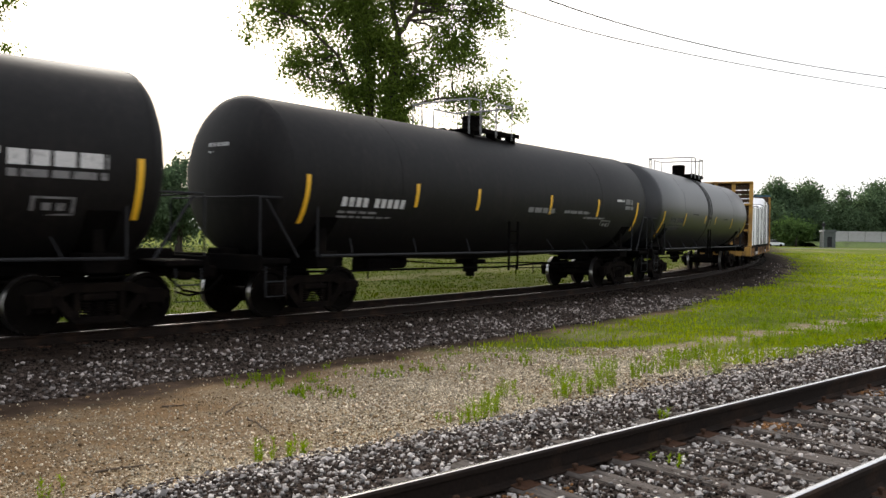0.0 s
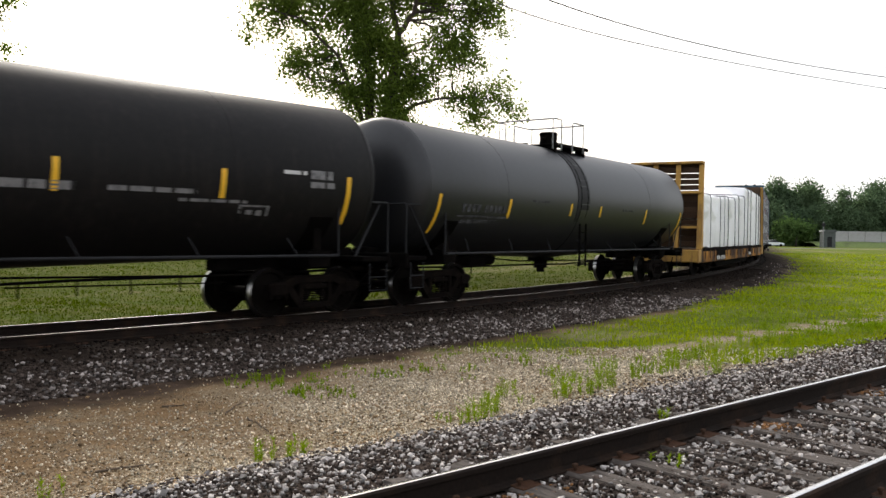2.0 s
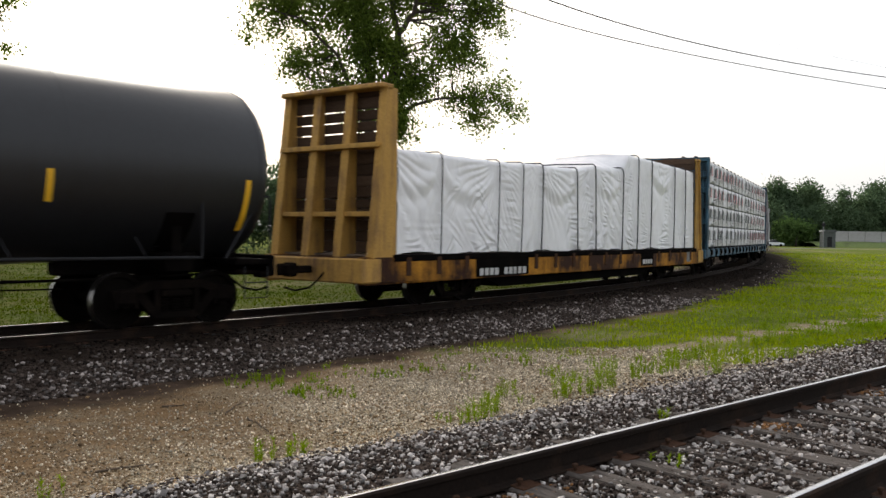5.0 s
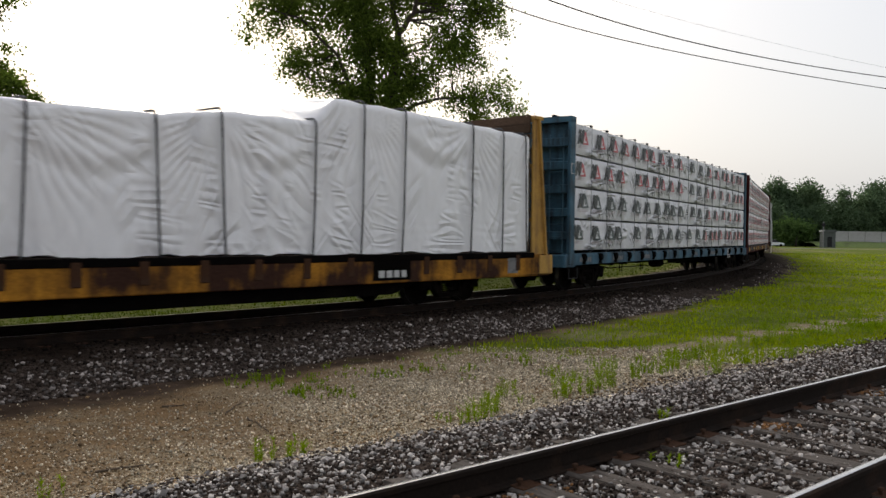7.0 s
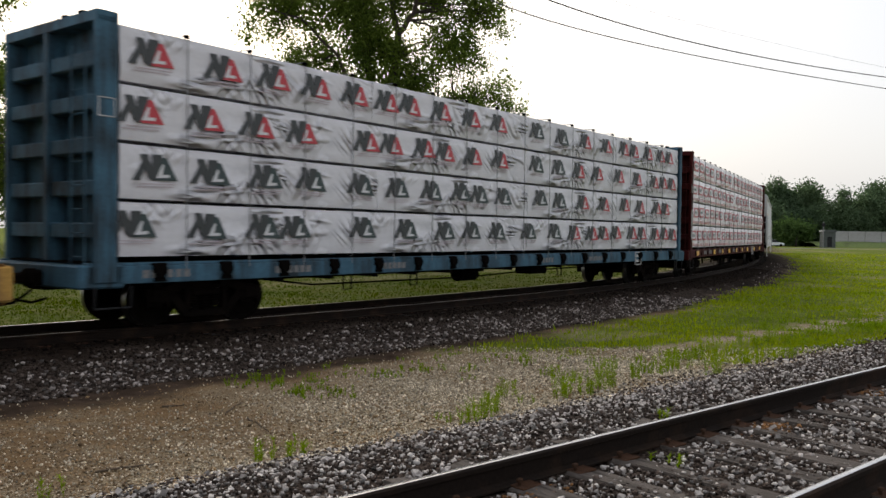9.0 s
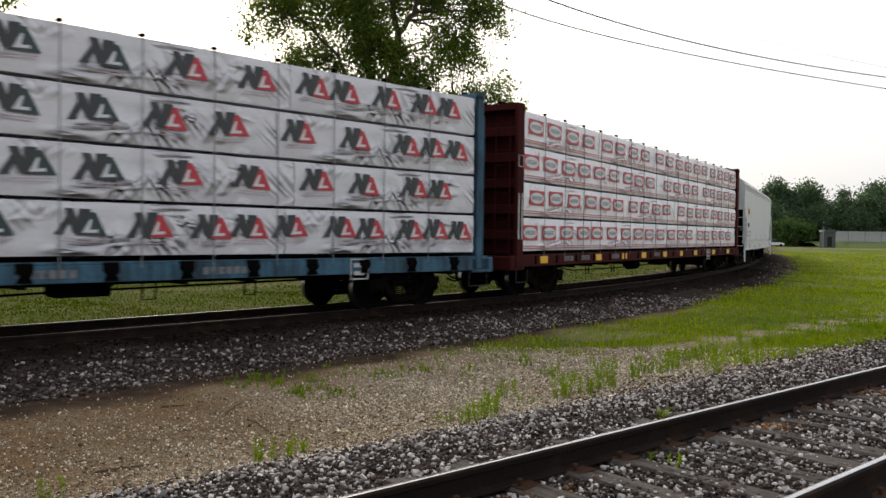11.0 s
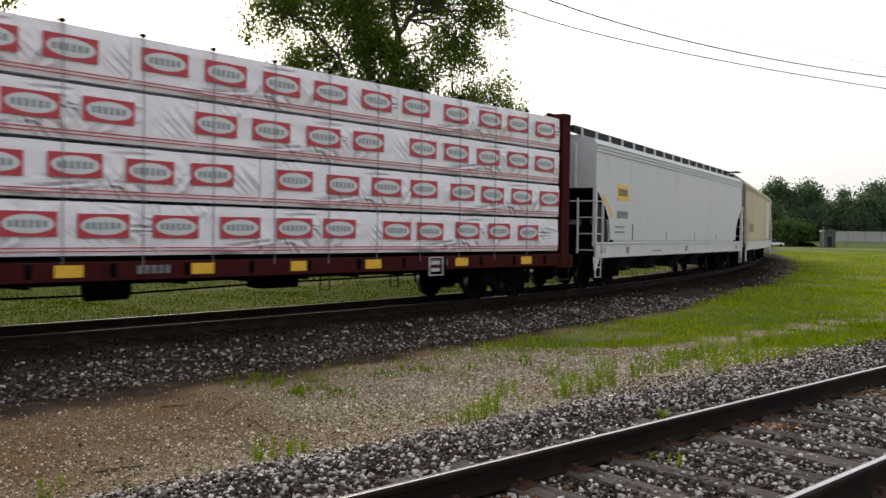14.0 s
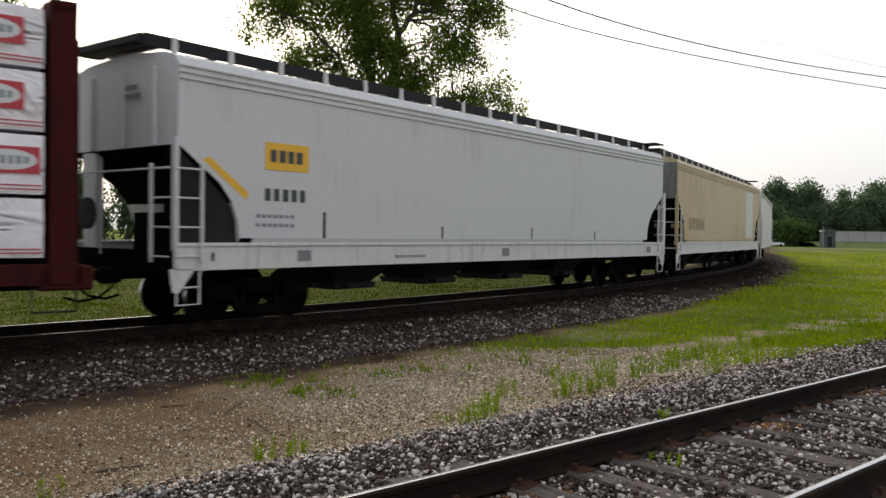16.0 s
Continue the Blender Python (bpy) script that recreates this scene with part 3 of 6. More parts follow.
def side_frame_mesh():
    g = Geo()
    y0, y1 = -0.09, 0.09
    top = [(-1.12, 0.5), (-1.12, 0.63), (-0.75, 0.68), (-0.5, 0.78), (0.5, 0.78), (0.75, 0.68), (1.12, 0.63), (1.12, 0.5), (0.72, 0.52), (0.45, 0.64), (-0.45, 0.64), (-0.72, 0.52)]
    g.prism(top, y0, y1)
    g.prism([(-0.78, 0.56), (-0.62, 0.6), (-0.33, 0.26), (0.33, 0.26), (0.62, 0.6), (0.78, 0.56), (0.42, 0.16), (-0.42, 0.16)], y0, y1)
    for s in (-1, 1):
        g.box(s * 0.36 - 0.05, s * 0.36 + 0.05, y0, y1, 0.2, 0.68, 0.02)
        g.box(s * 0.89 - 0.17, s * 0.89 + 0.17, y0 - 0.03, y1 + 0.03, 0.4, 0.66, 0.04)
        g.box(s * 0.89 - 0.2, s * 0.89 - 0.14, y0, y1, 0.33, 0.6, 0.02)
        g.box(s * 0.89 + 0.14, s * 0.89 + 0.2, y0, y1, 0.33, 0.6, 0.02)
    for dx in (-0.2, 0.0, 0.2):
        for k in range(5):
            g.cyl((dx, 0, 0.27 + k * 0.045), (dx, 0, 0.295 + k * 0.045), 0.075, 10)
    g.box(-0.28, 0.28, -0.1, 0.1, 0.5, 0.62, 0.03)
    return g.mesh("side_frame", M_TRUCK)


WHEELSET, SIDE_FRAME = wheelset_mesh(), side_frame_mesh()
BOLSTER = Geo().box(-0.2, 0.2, -1.05, 1.05, 0.5, 0.72, 0.04).cyl((0, 0, 0.7), (0, 0, 0.86), 0.2, 16).box(-0.06, 0.06, -0.75, 0.75, 0.3, 0.42, 0.02).mesh("bogie", M_TRUCK)
BRAKE = Geo().box(-0.03, 0.03, -0.7, 0.7, 0.42, 0.5, 0.01).box(-0.05, 0.05, -0.83, -0.66, 0.36, 0.6, 0.02).box(-0.05, 0.05, 0.66, 0.83, 0.36, 0.6, 0.02).mesh("brake_beam", M_TRUCK)
COUPLER = Geo().box(-0.05, 0.55, -0.09, 0.09, 0.78, 0.93, 0.03).box(0.45, 0.72, -0.17, 0.14, 0.72, 1.0, 0.06).box(0.6, 0.82, -0.2, -0.08, 0.74, 0.98, 0.04).mesh("coupler", M_TRUCK)
HOSE = Geo().tube([(0.3, 0.45, 0.8), (0.45, 0.45, 0.66), (0.62, 0.36, 0.5), (0.85, 0.2, 0.45), (1.05, 0.1, 0.52)], 0.022, 8).mesh("air_hose", M_BLACK)


class Car:
    """One railway car: its thing, its place in the train, its bogies and what it carries."""

    def __init__(self, name, label, centre, half, end, group="cars of the train"):
        self.ob = thing(name, label, "railway car", group)
        self.centre, self.half, self.end = centre, half, end
        self.cargo, self.bogies, self.wheels = [], [], []
        for s in (-1, 1):
            b = part("bogie", BOLSTER, None, self.ob, at=pose(s * half, 0, 0))
            self.bogies.append((b, s))
            for y in (-1.02, 1.02):
                part("side_frame", SIDE_FRAME, None, b, at=pose(0, y, 0))
            for x in (-0.89, 0.89):
                w = part("wheelset", WHEELSET, None, b, "steel wheels on an axle", at=pose(x, 0, WHEEL_R))
                self.wheels.append((w, x))
                part("brake_beam", BRAKE, None, b, at=pose(x * 0.42, 0, 0))
            part("coupler", COUPLER, None, self.ob, at=pose(s * end, 0, 0, 0, 0, 0 if s > 0 else 180))
            part("air_hose", HOSE, None, self.ob, at=pose(s * (end - 0.2), 0, 0, 0, 0, 0 if s > 0 else 180))

    def add(self, name, geo, material=None, label="", at=None, smooth=35):
        return part(name, geo, material, self.ob, label, at, smooth)

    def pose_at(self, t):
        s = self.centre - run(t)
        ax, ay, ah = arc(s - self.half)
        bx, by, bh = arc(s + self.half)
        h = math.atan2(by - ay, bx - ax)
        return pose((ax + bx) / 2, (ay + by) / 2, 0, 0, 0, math.degrees(h)), ah - h, bh - h


def run(t):
    """Metres that the train has gone by t seconds."""
    return 6.58661 * t + 0.0125226 * t * t / 2 - 0.000204927 * t ** 3 / 3


# character-like bars
def bars(n, w, h, gap, seed=0, skip=()):
    """A line of plain bars, upright in x and z, 4 mm thick, starting at x = 0."""
    r = random.Random(seed)
    g, x = Geo(), 0.0
    for i in range(n):
        if i not in skip:
            g.box(x, x + w * r.uniform(0.8, 1.0), -0.004, 0.002, 0, h, 0.002)
        x += w + gap
    return g


# ---------------------------------------------------------------- tank cars

TZ, TR, TL = 2.69, 1.55, 7.95


def on_tank(x, ang, r):
    """Point on the near flank; ang in degrees above the waist."""
    a = radians(ang)
    return (x, -r * math.cos(a), TZ + r * math.sin(a))


def patch(x0, x1, a0, a1, n=6, r=None, lean=0.0):
    """A thin plate laid on the tank's flank between two angles."""
    r = r or TR + 0.006
    rings = []
    for i in range(n + 1):
        a = a0 + (a1 - a0) * i / n
        d = lean * i / n
        rings.append([on_tank(x0 + d, a, r - 0.02), on_tank(x1 + d, a, r - 0.02), on_tank(x1 + d, a, r), on_tank(x0 + d, a, r)])
    return Geo().loft(rings)


def tank_shell(mat_, bulge=0.0):
    g, n = Geo(), 56
    prof = []
    for i in range(9):
        a = math.pi / 2 * i / 8
        prof.append((-TL - 0.5 * math.cos(a), max(0.02, TR * math.sin(a))))
    prof = [(x + 0.3, r) for x, r in prof]
    xs = [-5.2, -2.6, -0.6, -0.58, 0.58, 0.6, 2.6, 5.2]
    body = prof + [(x, TR if abs(x) > 0.59 else TR + bulge) for x in xs] + [(-x, r) for x, r in prof[::-1]]
    rings = [[(x, r * math.cos(2 * math.pi * k / n), TZ + r * math.sin(2 * math.pi * k / n)) for k in range(n)] for x, r in body]
    # the bottom falls gently towards the outlet
    rings = [[(x, y, z - 0.2 * max(0.0, 1 - abs(x) / 7.6) * max(0.0, (TZ - z) / TR) ** 2) for x, y, z in ring] for ring in rings]
    g.loft(rings)
    return g.mesh("tank", mat_, 30)


def build_tank_car(centre, label, paint, band, text, marks, seed, size=(2.69, 1.55, 7.95)):
    global TZ, TR, TL
    TZ, TR, TL = size
    c = Car("tank_car", label, centre, 6.6, 8.3)
    low = -7 if band else 0
    shift, top = (0.16, pose(0.38, 0, 0)) if band else (0.0, pose(0, 0, 0))
    c.add("tank", tank_shell(paint, 0.012 if band else 0.0), None, "riveted steel tank with domed ends", at=pose(shift, 0, 0))
    for x in (-TL + 0.3, -4.6, 4.6, TL - 0.3):
        ring = [(x + d, r) for d, r in ((-0.012, TR - 0.01), (-0.008, TR + 0.004), (0.008, TR + 0.004), (0.012, TR - 0.01))]
        g = Geo()
        g.loft([[(px, r * math.cos(2 * math.pi * k / 48), TZ + r * math.sin(2 * math.pi * k / 48)) for px, r in ring] for k in range(49)], caps=False)
        c.add("weld_seam", g, paint, at=pose(shift, 0, 0))
    # reflective stripes
    for x, full in zip((-7.3, -4.3, -0.98, 0.95, 4.5, 7.75) if band else (-7.3, -4.1, -1.8, 1.6, 4.38, 7.1), (1, 0, 0, 0, 0, 1)):
        g = patch(x - 0.05, x + 0.05, (-36 if full else -26 if band else -19) + low, low, 8, lean=0.0)
        c.add("reflective_stripe", g, M_STRIPE, "yellow reflective stripe")
    # markings as bars
    if text:
        g, x = Geo(), -6.35
        for i in range(10):
            if i != 4:
                p = patch(x, x + 0.13, -21, -14, 2)
                g.add(p.v, p.f)
            x += 0.2 if i != 4 else 0.14
        c.add("marking", g, M_LETTER if seed != 2 else M_FADED, "white stencilled marking" if seed != 2 else "faded grey stencilled marking")
    r = random.Random(seed)
    for x0, length, a, hgt, m in marks:
        g, x = Geo(), x0
        while x < x0 + length:
            w = r.uniform(0.12, 0.4)
            p = patch(x, min(x + w, x0 + length), a - hgt, a, 2)
            g.add(p.v, p.f)
            x += w + 0.06
        c.add("marking", g, m, "small worn stencilled lines")
    if not band:
        x0 = 4.75 if text else 5.55
        g = Geo()
        for xa, xb, aa, ab in ((x0, x0 + 0.62, -34, -32.8), (x0, x0 + 0.62, -24.2, -23), (x0, x0 + 0.05, -34, -23), (x0 + 0.57, x0 + 0.62, -34, -23)):
            p = patch(xa, xb, aa, ab, 4)
            g.add(p.v, p.f)
        for xa in (x0 + 0.16, x0 + 0.36):
            p = patch(xa, xa + 0.12, -31, -26.5, 2)
            g.add(p.v, p.f)
        c.add("marking", g, M_FAINT, "outlined white square")
    # end markings on the near head
    for k, w in enumerate((0.62, 0.5, 0.55, 0.4)):
        g = bars(5, w / 5 - 0.02, 0.07 if k == 0 else 0.035, 0.02, seed + k)
        c.add("marking", g, M_LETTER, at=pose(shift - TL - 0.168, 0.35, 3.22 - 0.12 * k, 0, 0, -90))
    # manway housing, platform, safety rails
    g = Geo()
    n = 20
    g.loft([[(r_ * math.cos(2 * math.pi * k / n), r_ * math.sin(2 * math.pi * k / n), z) for k in range(n)] for r_, z in ((0.27, 4.1), (0.27, 4.66), (0.29, 4.67), (0.29, 4.71), (0.25, 4.75), (0.08, 4.77))])
    g.box(-0.36, -0.26, -0.06, 0.06, 4.5, 4.58, 0.02)
    c.add("manway_housing", g, M_BLACK, "black cylindrical manway housing", at=top)
    g = Geo()
    for y in (-0.62, 0.62):
        g.box(-1.15, 1.05, y - 0.2, y + 0.2, 4.25, 4.28, 0.01)
        g.box(-1.15, 1.05, y - 0.22, y - 0.19, 4.2, 4.31, 0.01)
        for x in (-1.0, 0, 0.9):
            g.box(x - 0.03, x + 0.03, y - 0.16, y + 0.16, 4.0, 4.26, 0.01)
    g.box(-1.15, -0.45, -0.45, 0.45, 4.25, 4.28, 0.01)
    g.box(0.45, 1.05, -0.45, 0.45, 4.25, 4.28, 0.01)
    c.add("top_platform", g, M_BLACK, at=top)
    for x0, x1, x2 in ((-0.95, -1.38, -0.95), (-0.26, 0.55, -0.45)):
        g = Geo().tube([(x0, -0.95, 4.1), (x0, -0.95, 4.88), (x0 + 0.08 * (x1 - x0), -0.95, 4.96), (x1 - 0.08 * (x1 - x0), -0.95, 4.96), (x1, -0.86, 4.96), (x1, 0.86, 4.96), (x1 - 0.08 * (x1 - x0), 0.95, 4.96), (x2, 0.95, 4.96), (x2, 0.95, 4.88), (x2, 0.95, 4.1)], 0.023, 6)
        g.tube([(x1, -0.9, 4.96), (x1, -0.9, 4.1)], 0.016, 6).tube([(x1, 0.9, 4.96), (x1, 0.9, 4.1)], 0.016, 6)
        c.add("safety_rail", g, M_GALV, "bent grey pipe safety rail", at=top)
    for x, y, h in ((-0.9, 0.3, 0.2), (0.85, -0.3, 0.26), (0.95, 0.35, 0.18)):
        c.add("valve", Geo().cyl((x, y, 4.05), (x, y, 4.12 + h), 0.07, 10).cyl((x, y, 4.12 + h), (x, y, 4.16 + h), 0.1, 10), M_BLACK, at=top)
    # underframe
    for s in (-1, 1):
        g = Geo()
        g.box(min(s * 5.0, s * 8.28), max(s * 5.0, s * 8.28), -0.2, 0.2, 0.85, 1.3, 0.03)
        g.box(min(s * 7.6, s * 8.3), max(s * 7.6, s * 8.3), -1.4, 1.4, 1.03, 1.13, 0.02)
        g.box(s * 8.3 - 0.05, s * 8.3 + 0.05, -1.42, 1.42, 0.9, 1.2, 0.02)
        c.add("end_sill", g, M_BLACK)
        g = Geo()
        g.prism([(s * 6.6 - 0.22, 0.95), (s * 6.6 + 0.22, 0.95), (s * 6.6 + 0.3, 1.25), (s * 6.6 - 0.3, 1.25)], -1.3, 1.3)
        for y in (-1.2, 1.2):
            g.box(s * 6.6 - 0.09, s * 6.6 + 0.09, y - 0.02, y + 0.02, 1.0, 1.95, 0.01)
        ring = [(radians(-150 + 12 * i)) for i in range(11)]
        g.loft([[(s * 6.6 + dx, (TR + dr) * math.cos(a), TZ + (TR + dr) * math.sin(a)) for dx, dr in ((-0.25, -0.02), (0.25, -0.02), (0.25, 0.03), (-0.25, 0.03))] for a in ring])
        c.add("saddle", g, M_BLACK)
        # end hand rails and brace
        g = Geo().tube([(s * 8.28, -1.35, 1.1), (s * 8.28, -1.35, 2.2), (s * 8.26, -1.3, 2.25), (s * 8.26, 1.3, 2.25), (s * 8.28, 1.35, 2.2), (s * 8.28, 1.35, 1.1)], 0.02, 6)
        g.tube([(s * 8.26, -1.35, 2.24), (s * 7.0, -1.42, 2.24), (s * 6.95, -1.42, 2.2), (s * 6.95, -1.42, 1.15)], 0.02, 6)
        g.tube([(s * 8.1, -1.3, 2.2), (s * 7.4, -1.38, 1.15)], 0.025, 6)
        c.add("hand_rail", g, M_DKGREY)
        g = Geo()
        for z in (0.45, 0.72):
            g.tube([(s * 8.2, -1.42, 1.0), (s * 8.2, -1.42, z), (s * 7.75, -1.42, z), (s * 7.75, -1.42, 1.0)], 0.015, 5)
        c.add("step", g, M_DKGREY)
    for y in (-1.44, 1.44):
        g = Geo().tube([(-6.9, y, 1.17), (6.9, y, 1.17)], 0.028, 8)
        for x in np.arange(-6, 6.1, 2.0):
            g.tube([(x, y, 1.16), (x + 0.12 * (1 if x < 0 else -1), y * 0.86, 1.5)], 0.014, 5)
        c.add("running_rail", g, M_DKGREY, "long thin side hand rail")
    g = Geo()
    for x in (-0.42, -0.02):
        g.box(x - 0.025, x + 0.025, -1.53, -1.48, 0.72, 1.95, 0.008)
    for z in np.arange(0.8, 1.95, 0.3):
        g.cyl((-0.42, -1.5, z), (-0.02, -1.5, z), 0.014, 6)
    c.add("ladder", g, M_BLACK)
    if band:
        c.add("stain", patch(-0.62, 0.1, -28, 78, 12, TR + 0.016), M_SOOT, "dark spill stain below the manway")
        for x in (-0.42, -0.02):
            g = Geo().tube([on_tank(x, a_, TR + 0.012) for a_ in range(-30, 71, 10)], 0.014, 6)
            c.add("grab_rail", g, M_BLACK, "dark rail curving over the tank")
    g = Geo().cyl((0, 0, 0.62), (0, 0, 1.2), 0.2, 14).cyl((0, 0, 0.5), (0, 0, 0.64), 0.12, 12)
    g.box(-0.3, 0.3, -0.3, 0.3, 0.85, 0.95, 0.02)
    c.add("bottom_outlet", g, M_BLACK)
    c.add("brake_cylinder", Geo().cyl((-3.4, 0.1, 0.95), (-2.7, 0.1, 0.95), 0.18, 14).box(-4.3, -3.5, -0.3, 0.25, 0.75, 1.05, 0.03).tube([(-2.7, 0.1, 0.95), (-1.2, 0.05, 0.85), (1.5, 0, 0.82), (5.6, 0, 0.75)], 0.02, 6), M_BLACK)
    c.add("air_pipe", Geo().tube([(-8.0, -0.5, 0.85), (-5.4, -0.6, 0.8), (-2, -0.6, 0.78), (0.5, -0.55, 0.74), (2.2, -0.5, 0.78), (5.4, -0.6, 0.8), (8.0, -0.5, 0.85)], 0.025, 6), M_BLACK)
    g = Geo()
    for x in (1.4, 2.3, 3.2, 4.1, 4.8, -4.6, -5.2):
        g.tube([(x, -0.55, 0.78), (x, -0.55, 0.52 if x > 0 else 0.6)], 0.016, 5)
    g.tube([(1.2, -0.55, 0.7), (5.0, -0.55, 0.66)], 0.014, 5)
    c.add("brake_rigging", g, M_BLACK)
    return c


CARS, RIDE = [], {}
marks_a = [(-6.4, 1.1, -24.5, 1.8, M_FAINT), (-6.4, 1.9, -28.5, 1.6, M_FAINT), (0.5, 1.4, -13, 5, M_FAINT), (2.4, 1.5, -14, 3, M_FAINT), (3.6, 1.3, -20, 2, M_FAINT), (5.6, 0.5, 2, 2.5, M_LETTER), (6.2, 0.5, 3, 6, M_FAINT), (6.2, 0.55, -5, 4, M_FAINT)]
CARS.append(build_tank_car(-7.88, "glossy black tank car with yellow reflective stripes", M_TANK, False, False, [(3.9, 1.2, 2, 4, M_LETTER), (5.2, 1.4, 1, 8, M_LETTER), (5.2, 1.4, -9, 4, M_FAINT), (3.2, 1.2, -20, 2, M_FAINT)], 1, (2.72, 1.61, 7.6)))
CARS.append(build_tank_car(9.57, "dusty black tank car with white stencils and yellow stripes", M_TANK, False, True, marks_a, 3))
CARS.append(build_tank_car(26.5, "charcoal tank car with a darker centre band", M_TANK_B, True, True, [(-6.5, 2.2, -24, 2, M_FADED), (-6.3, 1.8, -28, 4, M_FADED), (-3.2, 0.9, -6, 2, M_FADED), (2.6, 0.8, -9, 2, M_FADED)], 2, (2.69, 1.55, 8.12)))

# ---------------------------------------------------------------- flat car with wrapped load


def build_bulkhead_flat(centre):
    c = Car("bulkhead_flat_car", "rusty yellow flat car with tall slatted end bulkheads", centre, 6.6, 10.25)
    for y in (-1.4, 1.4):
        g = Geo()
        s = 1 if y > 0 else -1
        g.prism([(-10.2, 0.62), (-10.2, 1.12), (10.2, 1.12), (10.2, 0.62), (6.0, 0.58), (-6.0, 0.58)], y - 0.03, y + 0.03)
        g.box(-10.2, 10.2, min(y, y - s * 0.16), max(y, y - s * 0.16), 1.08, 1.13, 0.01)
        g.box(-10.2, 10.2, min(y, y - s * 0.14), max(y, y - s * 0.14), 0.56, 0.6, 0.01)
        side = c.add("side_sill", g, M_SILL, "yellow side sill streaked with rust")
        g = Geo().box(-0.09, 0.09, -0.05, 0.02, 0.72, 1.12, 0.015)
        me = g.mesh("stake_pocket", M_RUST)
        # black strip drawn as the shaded gap between tarpaulin and sill
        part("deck_edge", Geo().box(-9.3, 9.5, y - 0.045, y + 0.045, 1.02, 1.17, 0.02), M_BLACK, side, "black strip standing for the shaded gap below the tarpaulin")
        for x in [q for q in np.arange(-8.8, 8.9, 1.1) if not (-6.4 < q < -3.6 or 3.8 < q < 5.1)]:
            part("stake_pocket", me, None, side, at=pose(float(x), y + (0 if s < 0 else 0.06), 0))
    g = Geo()
    g.box(-10.2, 10.2, -0.33, 0.33, 0.62, 0.95, 0.02)
    g.prism([(-5.7, 0.62), (-4.7, 0.3), (4.7, 0.3), (5.7, 0.62)], -1.2, 1.2)
    for x in np.arange(-9.5, 9.6, 1.6):
        g.box(x - 0.06, x + 0.06, -1.36, 1.36, 0.72, 1.08, 0.01)
    c.add("centre_sill", g, M_BLACK)
    plank = Geo().box(-0.115, 0.115, -1.36, 1.36, 1.12, 1.17, 0.008).mesh("plank", M_WOOD)
    deck = c.add("deck_beam", Geo().box(-10.1, 10.1, -1.3, 1.3, 1.085, 1.118, 0.005), M_RUST)
    for x in np.arange(-9.6, 9.7, 0.24):
        part("plank", plank, None, deck, at=pose(float(x), 0, 0))
    for s in (-1, 1):
        x0, x1 = sorted((s * 9.3, s * 10.1))
        g = Geo().box(min(s * 9.7, s * 10.3), max(s * 9.7, s * 10.3), -1.45, 1.45, 0.6, 1.1, 0.03)
        bh = c.add("bulkhead", g, M_YELLOW, "yellow steel end bulkhead")
        for y in (-1.38, -0.46, 0.46, 1.38):
            deep = 0.22 if s < 0 and abs(y) > 1 else 0.0
            web = [(s * (9.42 - deep), 1.1), (s * 9.95, 1.1), (s * 9.56, 4.6), (s * (9.42 - deep), 4.6)]
            part("post", Geo().prism(web, y - 0.025, y + 0.025), M_YELLOW, bh)
            part("flange", Geo().prism([(s * 9.95, 1.1), (s * 10.0, 1.1), (s * 9.61, 4.62), (s * 9.56, 4.62)], y - 0.1, y + 0.1), M_YELLOW, bh)
        for z in (2.0, 3.4):
            part("rail", Geo().box(min(s * 9.5, s * 9.85), max(s * 9.5, s * 9.85), -1.4, 1.4, z - 0.05, z + 0.05, 0.01), M_YELLOW, bh)
        part("header", Geo().box(min(s * 9.4, s * 9.78), max(s * 9.4, s * 9.78), -1.46, 1.46, 4.56, 4.66, 0.02), M_YELLOW, bh)
        slats = [Geo().box(-0.03, 0.03, -1.34, 1.34, 0, tall, 0.01).mesh("slat", M_SLAT) for tall in (0.229, 0.2)]
        for k, z in enumerate(np.arange(1.2, 4.6, 0.232)):
            part("slat", slats[1 if k in (4, 9, 10, 11, 12) else 0], None, bh, at=pose(s * 9.36, 0, float(z)))
    c.add("brake_rigging", Geo().tube([(-5, -0.5, 0.5), (-2, -0.5, 0.42), (3, -0.5, 0.42), (5.5, -0.5, 0.52)], 0.02, 6).cyl((-1, -0.6, 0.5), (-0.3, -0.6, 0.5), 0.16, 12), M_BLACK)
    c.add("panel", Geo().box(-6.2, -3.7, -1.437, -1.43, 0.6, 1.09, 0.002), M_BLACK, "black painted panel on the sill")
    c.add("marking", bars(10, 0.17, 0.17, 0.055, 5, (4,)), M_LETTER, "white stencilled marking", at=pose(-6.05, -1.44, 0.63))
    c.add("panel", Geo().box(3.9, 5.0, -1.437, -1.43, 0.62, 1.09, 0.002), M_BLACK, "black painted panel on the sill")
    c.add("marking", bars(4, 0.17, 0.15, 0.05, 6), M_LETTER, "white stencilled marking", at=pose(4.06, -1.44, 0.68))
    c.add("marking", bars(1, 0.42, 0.4, 0.02, 6), M_FAINT, at=pose(8.4, -1.435, 0.66))
    # wrapped load
    load = thing("wrapped_load", "white tarpaulin-wrapped timber load tied with black straps on the flat car", "wrapped load")
    xs = np.linspace(-9.12, 9.3, 540)
    tops = np.interp(xs, [-9.2, -4.5, -3.2, -2.6, -0.85, 0.38, 2.42, 2.95, 5.0, 9.4], [3.38, 3.42, 3.5, 3.49, 3.53, 3.72, 3.76, 4.27, 4.24, 4.13])
    ridge = np.maximum(0, np.interp(xs, [0.4, 2.95], [3.7, 4.2]) - tops) * (xs > 0.4) * (xs < 2.95)
